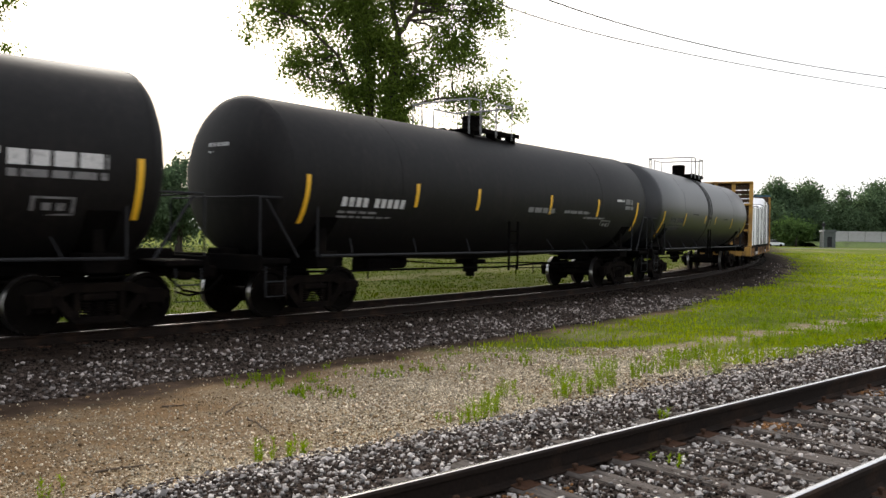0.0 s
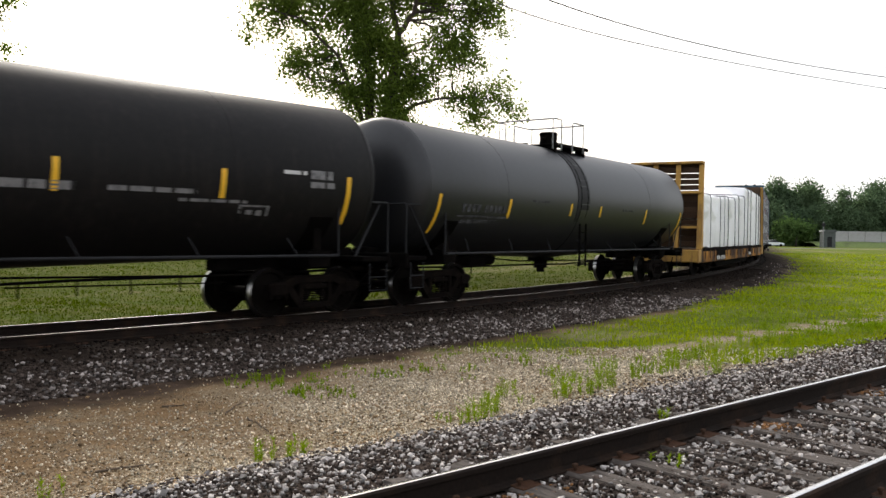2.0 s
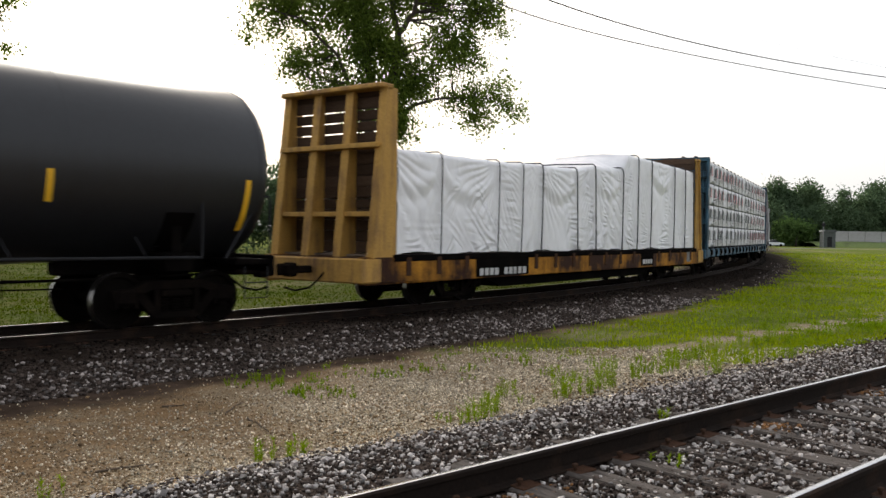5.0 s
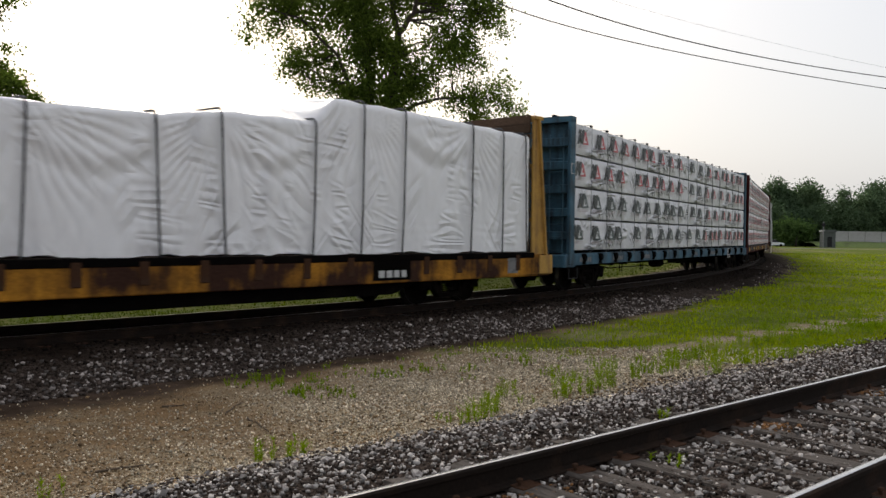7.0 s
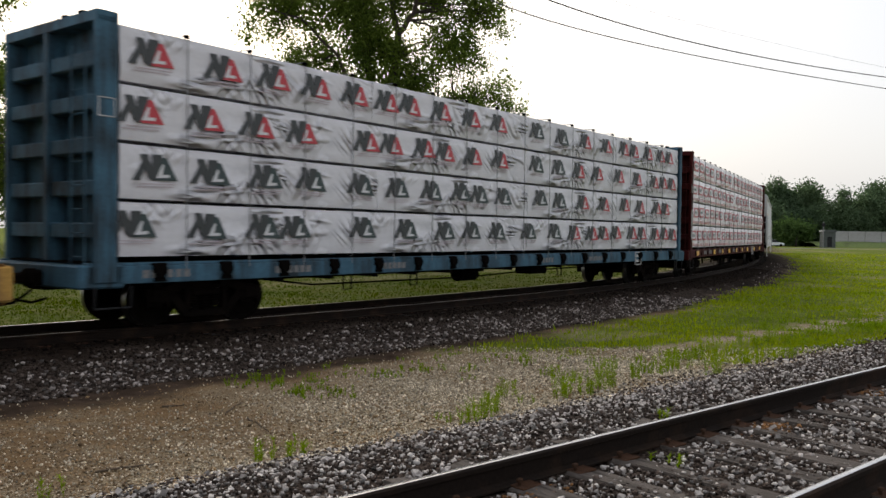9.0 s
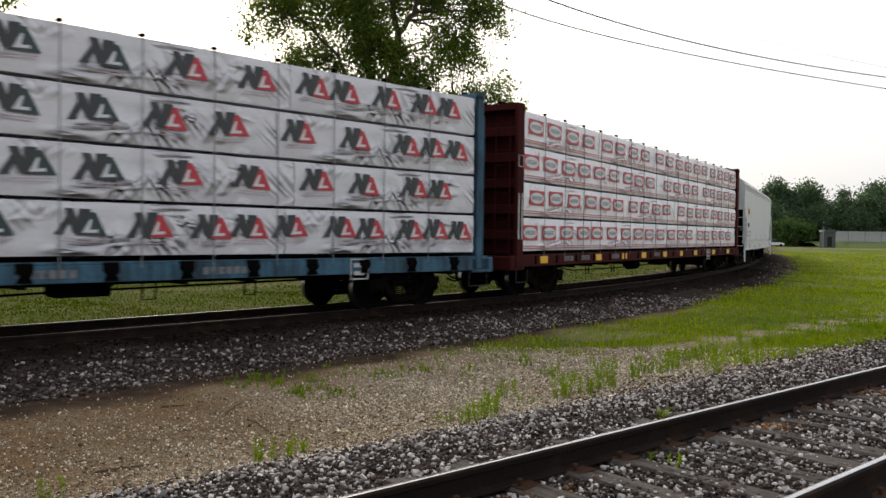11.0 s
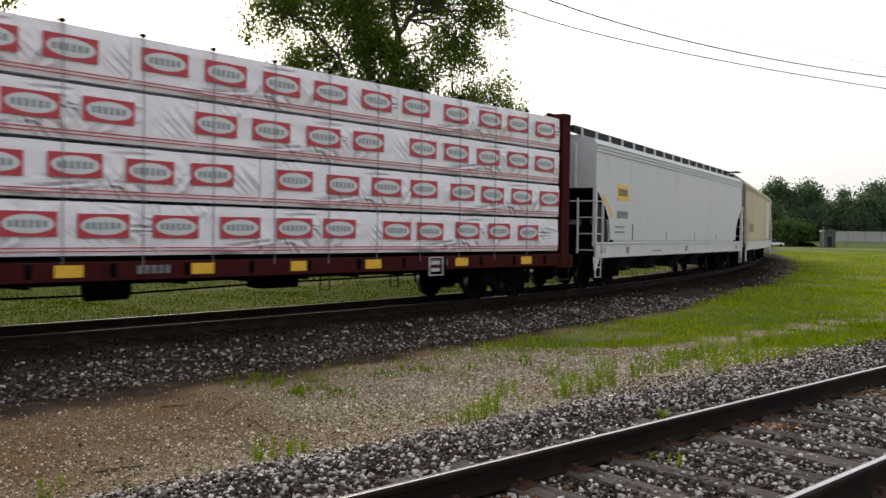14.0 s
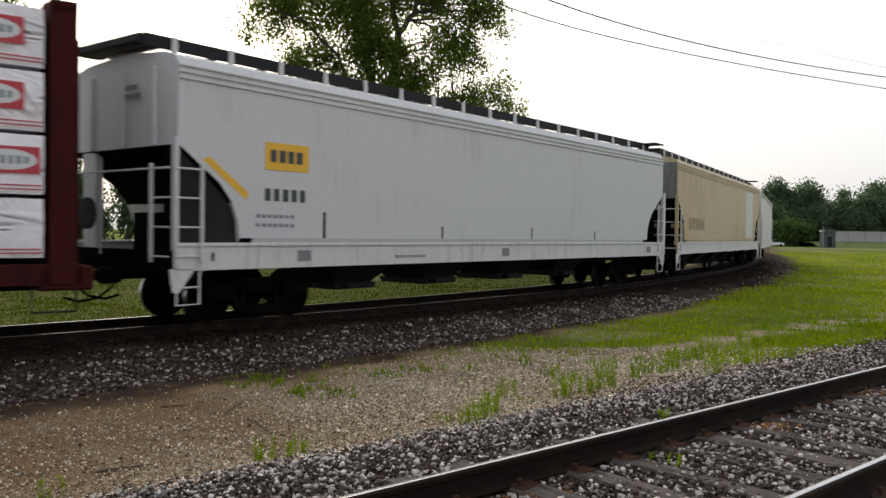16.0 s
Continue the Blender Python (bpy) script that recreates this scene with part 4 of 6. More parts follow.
    straps = [-7.6, -5.18, -4.02, -2.96, -0.85, 0.38, 2.38, 3.62, 4.8, 7.04, 8.2, 9.15]
    edges = [-9.6] + straps + [9.6]
    g, rings = Geo(), []
    side = [(-1, w) for w in np.linspace(0.0, 1.0, 66)] + [(0, q) for q in np.linspace(-0.8, 0.8, 9)] + [(1, w) for w in np.linspace(1.0, 0.0, 8)]
    for i, x in enumerate(xs):
        j = max(k for k in range(len(edges)) if edges[k] <= x)
        j = min(j, len(edges) - 2)
        l_, r_ = edges[j], edges[j + 1]
        u, wide = (x - l_) / (r_ - l_), r_ - l_
        near = min(x - l_, r_ - x)
        puff = 0.02 * min(1.0, near / 0.5)
        zt = tops[i] - 0.015 * (1 - min(1, near / 0.3))
        ring = []
        for s, w in side:
            if s == 0:
                ring.append((x, w * 1.52, zt + ridge[i] * min(1, max(0, w + 0.7) / 0.5) + 0.06 * math.cos(w * 1.5) + 0.015 * math.sin(x * 7 + w * 4)))
                continue
            z = 1.19 + (zt - 1.19) * w
            down = zt - z
            soft = min(1, near / 0.25) * min(1, down / 0.2) * min(1, (z - 1.15) / 0.4)
            big = noise.noise(Vector((x * 0.7, s, z * 0.6))) * 0.06 + noise.noise(Vector((x * 1.9 + z * 1.4, s, z * 0.8))) * 0.03
            # creases fanning out from the upper corner of every panel
            cx = r_ if j % 2 else l_
            d = abs(x - cx)
            ang = math.atan2(down, d + 0.05)
            reach = math.exp(-((math.hypot(d, down) - 0.9) / 0.9) ** 2)
            wave = math.sin(ang * (15 + 6 * (j % 3)) + noise.noise(Vector((x * 0.9, z * 0.9, j))) * 2.5)
            fan = 0.04 * (abs(wave) ** 0.6 - 0.5) * reach * (1.0 if wide > 1.1 else 0.5)
            # slack hanging between the straps
            drop = down - 0.9 * wide * 0.25 * (1 - (2 * u - 1) ** 2)
            swag = 0.03 * math.exp(-((drop - 0.28) / 0.16) ** 2) - 0.022 * math.exp(-((drop - 0.62) / 0.14) ** 2)
            swag *= 1.0 if wide > 1.25 else 0.3
            tuck = 0.011 * max(0, noise.noise(Vector((x * 0.7, 9, 1))) + 0.2) * math.sin(z * 30 + noise.noise(Vector((x * 0.8, z, 0))) * 6) * max(0, 1 - abs(z - 1.72) / 0.35)
            lift = (0.07 * noise.noise(Vector((x * 0.9, 0, 5))) + 0.03 * noise.noise(Vector((x * 4.0, 0, 5)))) if w == 0 else 0
            ring.append((x, s * (1.34 + puff + big * 0.4 + (fan + swag) * soft + tuck - 0.05 * max(0, (w - 0.97) / 0.03)), z + lift))
        rings.append(ring)
    g.loft(rings)
    part("tarpaulin", g, M_TARP, load, "creased white tarpaulin", smooth=60)
    for q in straps:
        z = float(np.interp(q, xs, tops))
        lean = 0.05 * math.sin(q * 5)
        g = Geo().tube([(q + lean, -1.41, 1.1), (q, -1.415, 2.0), (q - lean, -1.405, z - 0.15), (q - lean, -1.375, z - 0.01), (q - lean, -1.3, z + 0.05), (q, 0, z + 0.09), (q, 1.3, z + 0.05), (q, 1.4, z - 0.15), (q, 1.4, 1.1)], 0.02 if q > -3.5 else 0.015, 6)
        part("strap", g, M_STRAP, load, "black tie-down strap")
    c.cargo.append(load)
    return c


CARS.append(build_bulkhead_flat(46.85))

# ---------------------------------------------------------------- centre-beam cars with packaged lumber


def logo_mesh(kind):
    """Plain printed shapes, upright in x and z, facing -y."""
    g = Geo()

    def flat(pts, y, mi):
        g.loft([[(x, y, z) for x, z in pts], [(x, 0.004, z) for x, z in pts]], mi=mi)

    if kind == "oval":
        flat([(-0.42, -0.19), (0.42, -0.19), (0.42, 0.19), (-0.42, 0.19)], -0.002, 0)
        flat([(0.375 * math.cos(2 * math.pi * i / 28), 0.145 * math.sin(2 * math.pi * i / 28)) for i in range(28)], -0.005, 1)
        for x, w, h in ((-0.26, 0.03, 0.05), (-0.165, 0.034, 0.056), (-0.065, 0.03, 0.06), (0.035, 0.028, 0.06), (0.135, 0.034, 0.056), (0.235, 0.03, 0.05)):
            flat([(x - w, -h), (x + w, -h), (x + w, h), (x - w, h)], -0.008, 2)
        return g.mesh("printed_mark", [M_RED, M_PALE, M_GREYINK], 0)
    ink = M_RED if kind == "red" else M_INKGREEN
    flat([(-0.47, -0.2), (-0.26, 0.12), (-0.16, 0.12), (-0.3, -0.16), (-0.3, -0.2)], -0.002, 0)
    flat([(-0.26, 0.12), (-0.3, 0.25), (-0.16, 0.25), (0.0, -0.17), (-0.14, -0.17)], -0.003, 0)
    flat([(-0.1, -0.2), (-0.06, 0.25), (0.14, 0.25), (0.12, 0.1), (0.02, -0.2)], -0.0035, 0)
    flat([(-0.02, -0.2), (0.14, 0.2), (0.22, 0.2), (0.44, -0.2)], -0.005, 1)
    flat([(0.13, 0.08), (0.17, 0.08), (0.13, -0.1), (0.27, -0.09), (0.27, -0.145), (0.0, -0.155)], -0.007, 2)
    flat([(-0.3, -0.265), (0.4, -0.265), (0.4, -0.25), (-0.3, -0.25)], -0.003, 3)
    flat([(-0.38, -0.315), (0.34, -0.315), (0.34, -0.3), (-0.38, -0.3)], -0.003, 3)
    return g.mesh("printed_mark", [M_INK, ink, M_PALE, M_PINKLINE], 0)


LOGOS = {k: logo_mesh(k) for k in ("oval", "red", "dark")}


def package(length, depth, height, seed, wrap=None):
    """A shrink-wrapped stack of boards, standing on z = 0, its near face at y = 0 and running along +x."""
    r = random.Random(seed)
    o = r.uniform(0, 50)
    nx = max(4, int(length / 0.16))
    rings = []
    for i in range(nx + 1):
        x = length * i / nx
        ring = []
        for y, z in [(0, w) for w in np.linspace(0, 1, 10)] + [(0.5, 1), (1, 1), (1, 0.5), (1, 0), (0.5, 0)]:
            e = 0.02 if z in (0, 1) else 0.0
            f = 0.0
            if y == 0:
                f = 0.014 * noise.noise(Vector((x * 1.3 + o, z * 2, 0))) + 0.03 * abs(noise.noise(Vector((x * 2.2 + z * 3.4 + o, z * 1.4 - x, 2))))
            ring.append((x + 0.006 * r.uniform(-1, 1), y * depth - f + (e if y == 0 else 0), 0.012 + z * (height - 0.024) + (0.008 * noise.noise(Vector((x * 2 + o, 1, 1))) if z == 1 else 0)))
        rings.append(ring)
    return Geo().loft(rings).mesh("wrapping", wrap or M_WRAP, 50)


def build_centrebeam(centre, paint, label, kind, seed, plates):
    c = Car("centre_beam_car", label, centre, 9.15, 11.75)
    HL, DZ, TOP = 11.1, 1.17, 4.84
    # underframe
    for y in (-1.4, 1.4):
        s = 1 if y > 0 else -1
        g = Geo()
        if kind == "oval":
            g.box(-11.6, 11.6, y - 0.03, y + 0.03, 0.8, 1.1, 0.01)
        else:
            g.box(-11.6, 11.6, y - 0.03, y + 0.03, 0.78, 1.06, 0.01)
        g.box(-11.6, 11.6, min(y, y - s * 0.15), max(y, y - s * 0.15), 1.06, 1.11, 0.01)
        side = c.add("side_sill", g, paint, "painted side sill")
        if kind == "oval":
            g = Geo().box(-0.05, 0.05, -0.05, 0.03, 0.86, 1.08, 0.01).mesh("winch", M_BLACK)
        else:
            g = Geo().cyl((0, -0.1, 0.98), (0, 0.04, 0.98), 0.11, 10).box(-0.13, 0.13, -0.06, 0.03, 0.94, 1.1, 0.02).prism([(-0.12, 0.8), (0.12, 0.8), (0.05, 0.95), (-0.05, 0.95)], -0.06, 0.03).mesh("winch", M_BLACK)
        for x in np.arange(-10.4, 10.5, 1.3):
            part("winch", g, None, side, at=pose(float(x), y + (0 if s < 0 else 0.07), 0, 0, 0, 0 if s < 0 else 180))
    g = Geo().box(-11.7, 11.7, -0.3, 0.3, 0.66, 1.05, 0.03)
    for x in np.arange(-10.4, 10.5, 1.3):
        g.prism([(x - 0.05, 0.7), (x + 0.05, 0.7), (x + 0.05, 1.08), (x - 0.05, 1.08)], -1.38, 1.38)
    g.box(-11.5, 11.5, -1.36, 1.36, 1.085, 1.115, 0.005)
    c.add("deck_frame", g, M_BLACK)
    g = Geo().box(-HL, HL, -0.1, 0.1, 4.6, 4.76, 0.02)
    for x in np.arange(-10.4, 10.5, 1.3):
        g.box(x - 0.06, x + 0.06, -0.1, 0.1, 1.1, 4.5, 0.01)
    c.add("centre_beam", g, paint, "painted lattice centre beam")
    for s in (-1, 1):
        xa, xb = s * 11.14, s * (11.34 if s > 0 and kind == "mark" else 11.5)
        x0, x1 = min(xa, xb), max(xa, xb)
        bh = c.add("bulkhead", Geo().box(min(xa, xa + s * 0.04), max(xa, xa + s * 0.04), -1.4, 1.4, 1.0, 4.76, 0.01), paint, "ribbed steel end bulkhead")
        for y in (-1.4, 1.4):
            part("corner_post", Geo().box(x0, x1, y - 0.05, y + 0.05, 0.8, 4.84, 0.02), paint, bh)
        part("header", Geo().prism([(x0, 4.74), (x1, 4.74), (x1, 4.9), (x0, 4.9)], -1.45, 1.45), paint, bh)
        for y in (0.1,):
            part("post", Geo().box(x0 + 0.01, x1 - 0.01, y - 0.07, y + 0.07, 1.0, 4.76, 0.02), paint, bh)
        part("end_beam", Geo().box(min(s * 11.0, s * 11.75), max(s * 11.0, s * 11.75), -1.43, 1.43, 0.72, 1.08, 0.03), paint, bh)
        for z in (1.6, 2.25, 2.9, 3.55, 4.2):
            rib = Geo().box(min(xa + s * 0.02, xb - s * 0.06), max(xa + s * 0.02, xb - s * 0.06), -1.38, 1.38, z - 0.12, z + 0.12, 0.02)
            part("rib", rib, paint, bh)
        g = Geo()
        for y in (-1.25, -0.85):
            g.tube([(s * 11.56, y, 0.9), (s * 11.56, y, 4.4)], 0.015, 6)
        for z in np.arange(1.2, 4.4, 0.36):
            g.tube([(s * 11.56, -1.25, z), (s * 11.56, -0.85, z)], 0.012, 6)
        part("ladder", g, paint, bh)
        for dy in (0.4, 0.9):
            part("cable_hook", Geo().box(min(xa, xb) + 0.02, max(xa, xb) - 0.02, -dy - 0.06, -dy + 0.06, 4.9, 4.96, 0.02), M_BLACK, bh)
        part("sill_step", Geo().tube([(s * 11.5, -1.44, 0.75), (s * 11.5, -1.44, 0.42), (s * 10.9, -1.44, 0.42), (s * 10.9, -1.44, 0.75)], 0.018, 6), M_DKGREY, bh)
        g = Geo().box(-0.17, 0.17, -0.006, 0.0, -0.2, 0.2, 0.002)
        if s < 0:
            part("plate", Geo().tube([(-11.46, -1.456, 3.32), (-11.2, -1.456, 3.32), (-11.2, -1.456, 3.6), (-11.46, -1.456, 3.6), (-11.46, -1.456, 3.32)], 0.012, 5), M_LETTER, bh, "white outlined square")
            if kind == "oval":
                for x in (-11.42, -11.24):
                    part("marking", Geo().box(x - 0.03, x + 0.03, -1.458, -1.45, 1.5, 2.65, 0.002), M_LETTER, bh, "white upright stripe")
    if kind == "oval":
        for x in (-9.9, -6.1, -3.9, -2.0, 0.3, 2.4, 4.3, 7.1, 9.6):
            c.add("reflective_stripe", Geo().box(x - 0.22, x + 0.22, -1.437, -1.43, 0.87, 1.06, 0.002), M_STRIPE, "yellow reflective patch")
        for x in (-8.6, -7.4, -5.0, -0.9, 6.0):
            c.add("marking", bars(5, 0.1, 0.14, 0.025, int(x * 7)), M_FAINT, at=pose(x, -1.434, 0.9))
    else:
        for x in (-10.7, -8.0, -5.2, 1.2, 4.2):
            c.add("marking", bars(6, 0.12, 0.13, 0.03, int(x * 7)), M_FAINT, at=pose(x, -1.434, 0.86))
    x = 6.2 if kind == "oval" else 7.65
    c.add("plate", Geo().tube([(x - 0.22, -1.45, 0.68), (x + 0.22, -1.45, 0.68), (x + 0.22, -1.45, 1.08), (x - 0.22, -1.45, 1.08), (x - 0.22, -1.45, 0.68)], 0.018, 5).box(x - 0.14, x + 0.14, -1.44, -1.43, 0.76, 0.84, 0.002).box(x - 0.14, x + 0.14, -1.44, -1.43, 0.92, 1.0, 0.002), M_LETTER, "white outlined panel")
    c.add("brake_rigging", Geo().tube([(-8, -0.6, 0.75), (-6.4, -0.7, 0.55), (-1, -0.7, 0.52), (2, -0.7, 0.6), (7, -0.7, 0.66)], 0.02, 6).cyl((-1.4, -0.65, 0.62), (-0.7, -0.65, 0.62), 0.2, 14).box(2.0, 2.9, -0.75, -0.2, 0.5, 0.85, 0.03), M_BLACK)
    for x in (-5.6, -3.4, 3.4, 5.4):
        c.add("hanger", Geo().tube([(x, -0.8, 0.8), (x, -0.8, 0.42), (x + 0.24, -0.8, 0.42), (x + 0.24, -0.8, 0.8)], 0.018, 5), M_BLACK)
    # lumber packages: near side with print, far side plain
    r = random.Random(seed)
    tier = (TOP - 0.06 - DZ) / 4
    for k in range(4):
        z = DZ + 0.02 + k * tier
        cuts = [-HL + 0.02] + [q for q in plates[k]] + [HL - 0.02]
        for a, b in zip(cuts[:-1], cuts[1:]):
            p = thing("lumber_package", "white-wrapped lumber package with red oval prints" if kind == "oval" else ("white-wrapped lumber package with dark and red prints" if k > 1 else "white-wrapped lumber package with dark green prints"), "lumber package", "lumber packages on the cars")
            out = r.uniform(-0.012, 0.012)
            RIDE[p] = (a, -1.385 + out, z)
            part("wrapping", package(b - a - 0.015, 1.26, tier - 0.035, r.random(), M_WRAP if kind == "oval" else M_WRAP_GREY), None, p, smooth=50)
            if kind == "oval":
                sp, off = 1.17, (0.35, 0.8, 0.4, 0.6)[k]
                x = off
                while x < b - a - 0.4:
                    part("printed_mark", LOGOS["oval"], None, p, "red rectangle with a pale oval", at=pose(x + r.uniform(-0.06, 0.06), -0.034, tier * 0.55 + r.uniform(-0.02, 0.02), 0, r.uniform(-1.2, 1.2), 0))
                    x += sp * r.uniform(0.94, 1.08)
                part("printed_line", Geo().box(0.02, b - a - 0.04, -0.034, -0.028, tier * 0.08, tier * 0.1, 0.002).box(0.02, b - a - 0.04, -0.034, -0.028, tier * 0.14, tier * 0.16, 0.002), M_RED, p, "thin red printed line")
            else:
                sp, off = 1.06, (0.15, 0.6, 0.4, 0.45)[k]
                x = off + r.uniform(-0.1, 0.1)
                while x < b - a - 0.4:
                    part("printed_mark", LOGOS["red" if (k > 1 and a < 0.5) or a + x > 3.2 else "dark"], None, p, at=pose(x, -0.034, tier * 0.55 + r.uniform(-0.02, 0.02), 0, r.uniform(-3, 3), 0) @ Matrix.Scale(0.9, 4, (1, 0, 0)) @ Matrix.Scale(0.92, 4, (0, 0, 1)))
                    x += sp * r.choice((0.72, 1.0, 1.05, 1.12, 1.3))
            c.cargo.append(p)
            q = thing("lumber_package", "white-wrapped lumber package on the far side", "lumber package", "lumber packages on the cars")
            RIDE[q] = (a, 0.13, z)
            part("wrapping", package(b - a - 0.015, 1.26, tier - 0.035, r.random()), None, q, smooth=50)
            c.cargo.append(q)
    # tie-down cables and edge guards
    for i, x in enumerate(np.arange(-9.9, 10.5, 1.3)):
        g = Geo().tube([(x, -1.43, 1.0), (x, -1.432, 2.6), (x, -1.425, 4.74), (x, -1.36, 4.82), (x, -0.1, 4.84)], 0.009, 5)
        c.add("tie_down_cable", g, M_SEAM)
        c.add("edge_guard", Geo().box(x - 0.05, x + 0.05, -1.425, -1.36, 4.76, 4.82, 0.01), M_BLACK)
    return c


CARS.append(build_centrebeam(69.47, M_BLUE, "weathered blue centre-beam car with ribbed end bulkheads", "mark", 11, [[-5.9, 0.7, 5.9], [-5.2, 0.75, 6.1], [-6.0, 0.7, 5.7], [-5.4, 0.72, 6.0]]))
CARS.append(build_centrebeam(93.5, M_MAROON, "dark maroon centre-beam car with ribbed end bulkheads", "oval", 23, [[-6.6, -0.5, 4.6], [-3.9, 1.5, 6.3], [-5.2, 0.2, 5.4], [-6.1, -1.0, 5.0]]))

# ---------------------------------------------------------------- covered hoppers


def build_hopper(centre, paint, label, detail, group="cars of the train"):
    c = Car("covered_hopper_car", label, centre, 7.35, 9.75, group)
    HL = 9.62
    # body: side sections from sill to roof
    prof = [(-1.52, 1.35), (-1.6, 1.5), (-1.6, 4.28), (-1.5, 4.42), (-1.2, 4.51), (0.0, 4.6)]
    full = prof + [(-y, z) for y, z in prof[-2::-1]]

    def cut(x, zmin):
        return [(x, y, max(z, zmin)) for y, z in full]

    g = Geo()
    xs = [(-HL + 0.1, 3.0), (-HL + 0.9, 2.42), (-HL + 1.16, 2.1), (-HL + 1.28, 1.8), (-HL + 1.32, 1.4), (-HL + 1.6, 1.35)]
    rings = [cut(x, z) for x, z in xs] + [cut(-x, z) for x, z in xs[::-1]]
    g.loft(rings)
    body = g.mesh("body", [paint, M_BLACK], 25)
    # faces turned down get black, the shade under the body as colour
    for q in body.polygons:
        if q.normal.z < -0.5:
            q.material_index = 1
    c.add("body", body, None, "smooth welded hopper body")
    if detail == "tan":
        for s in (-1, 1):
            c.add("end_panel", Geo().prism([(s * 9.535, 3.0), (s * 9.55, 3.0), (s * 9.55, 4.3), (s * 9.535, 4.3)], -1.56, 1.56), M_ENDGREY, "grey end sheet")
    # ribbed eave band
    for s in (-1, 1):
        g = Geo()
        for z in (4.06, 4.16, 4.26):
            g.box(-HL + 0.08, HL - 0.08, min(s * 1.6, s * 1.63), max(s * 1.6, s * 1.63), z - 0.022, z + 0.022, 0.008)
        c.add("eave_band", g, paint)
        c.add("side_sill", Geo().prism([(-HL + 0.05, 0.97), (HL - 0.05, 0.97), (HL - 0.05, 1.36), (-HL + 0.05, 1.36)], min(s * 1.57, s * 1.63), max(s * 1.57, s * 1.63)).box(-HL + 0.05, HL - 0.05, min(s * 1.5, s * 1.66), max(s * 1.5, s * 1.66), 1.36, 1.42, 0.01), M_WHITECAR if detail else paint, "flat pale side sill")
    # slope sheets, end plate and shear plates, black for the shade below the end
    for s in (-1, 1):
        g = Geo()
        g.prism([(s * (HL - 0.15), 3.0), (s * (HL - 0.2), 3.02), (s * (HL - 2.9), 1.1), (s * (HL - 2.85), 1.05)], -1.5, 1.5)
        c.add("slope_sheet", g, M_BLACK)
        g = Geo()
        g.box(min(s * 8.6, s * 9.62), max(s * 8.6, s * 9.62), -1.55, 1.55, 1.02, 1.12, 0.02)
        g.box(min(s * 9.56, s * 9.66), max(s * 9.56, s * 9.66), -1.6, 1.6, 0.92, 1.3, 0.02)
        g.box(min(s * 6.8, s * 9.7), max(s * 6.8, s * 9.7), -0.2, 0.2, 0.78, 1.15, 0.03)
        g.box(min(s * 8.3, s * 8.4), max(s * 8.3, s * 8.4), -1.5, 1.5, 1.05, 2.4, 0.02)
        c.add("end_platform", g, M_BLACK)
        for y in (-1.58, 1.58):
            c.add("corner_post", Geo().box(min(s * 9.5, s * 9.6), max(s * 9.52, s * 9.68), y - 0.07, y + 0.05, 1.0, 3.1, 0.015), paint)
        for y in (-0.95, 0.0, 0.95):
            c.add("end_rib", Geo().box(min(s * 9.5, s * 9.58), max(s * 9.5, s * 9.58), y - 0.05, y + 0.05, 3.0, 4.3, 0.02), paint)
        # ladders on either side of the corner post
        g = Geo().box(min(s * 9.075, s * 9.125), max(s * 9.075, s * 9.125), -1.68, -1.62, 1.1, 2.7, 0.008)
        for z in (1.2, 1.67, 2.14, 2.61):
            g.tube([(s * 9.6, -1.65, z), (s * 9.1, -1.65, z)], 0.016, 6)
        c.add("side_ladder", g, M_WHITECAR)
        g = Geo().box(min(s * 9.66, s * 9.72), max(s * 9.66, s * 9.72), -1.145, -1.095, 1.1, 2.7, 0.008)
        for z in (1.2, 1.67, 2.14):
            g.tube([(s * 9.69, -1.6, z), (s * 9.69, -1.12, z)], 0.016, 6)
        g.tube([(s * 9.69, -1.6, 2.61), (s * 9.69, 1.5, 2.61)], 0.018, 6)
        g.tube([(s * 9.69, 0.4, 1.2), (s * 9.69, 0.4, 2.61)], 0.018, 6)
        g.tube([(s * 9.69, 1.5, 1.2), (s * 9.69, 1.5, 2.61)], 0.018, 6)
        c.add("end_ladder", g, M_WHITECAR)
        c.add("sill_step", Geo().tube([(s * 9.55, -1.62, 1.0), (s * 9.55, -1.62, 0.42), (s * 9.12, -1.62, 0.42), (s * 9.12, -1.62, 1.0)], 0.02, 6).tube([(s * 9.55, -1.62, 0.7), (s * 9.12, -1.62, 0.7)], 0.016, 6).prism([(s * 9.68, 1.0), (s * 9.2, 1.0), (s * 9.5, 0.62), (s * 9.62, 0.62)], -1.63, -1.6), M_WHITECAR)
        # near brace is coloured black with the shade round it
        for y in (-1.25, 1.25):
            c.add("end_brace", Geo().box(min(s * 9.35, s * 9.5), max(s * 9.35, s * 9.5), y - 0.1 if y < 0 else y - 0.35, y + 0.1, 1.1, 3.0, 0.02), paint if y > 0 else M_BLACK)
        if s < 0:
            c.add("brake_wheel", Geo().cyl((s * 9.72, 0.75, 1.9), (s * 9.76, 0.75, 1.9), 0.28, 18), M_DKGREY)
    # roof walk
    g = Geo()
    g.box(-9.75, 9.75, -0.95, -0.4, 4.75, 4.79, 0.006)
    g.box(-9.75, 9.75, -0.98, -0.94, 4.6, 4.81, 0.005)
    walk_ = c.add("roof_walk", g, M_DKGREY, "dark grating roof walk")
    c.add("roof_walk", Geo().box(-9.75, 9.75, 0.4, 0.95, 4.75, 4.79, 0.006), M_DKGREY, "dark grating roof walk")
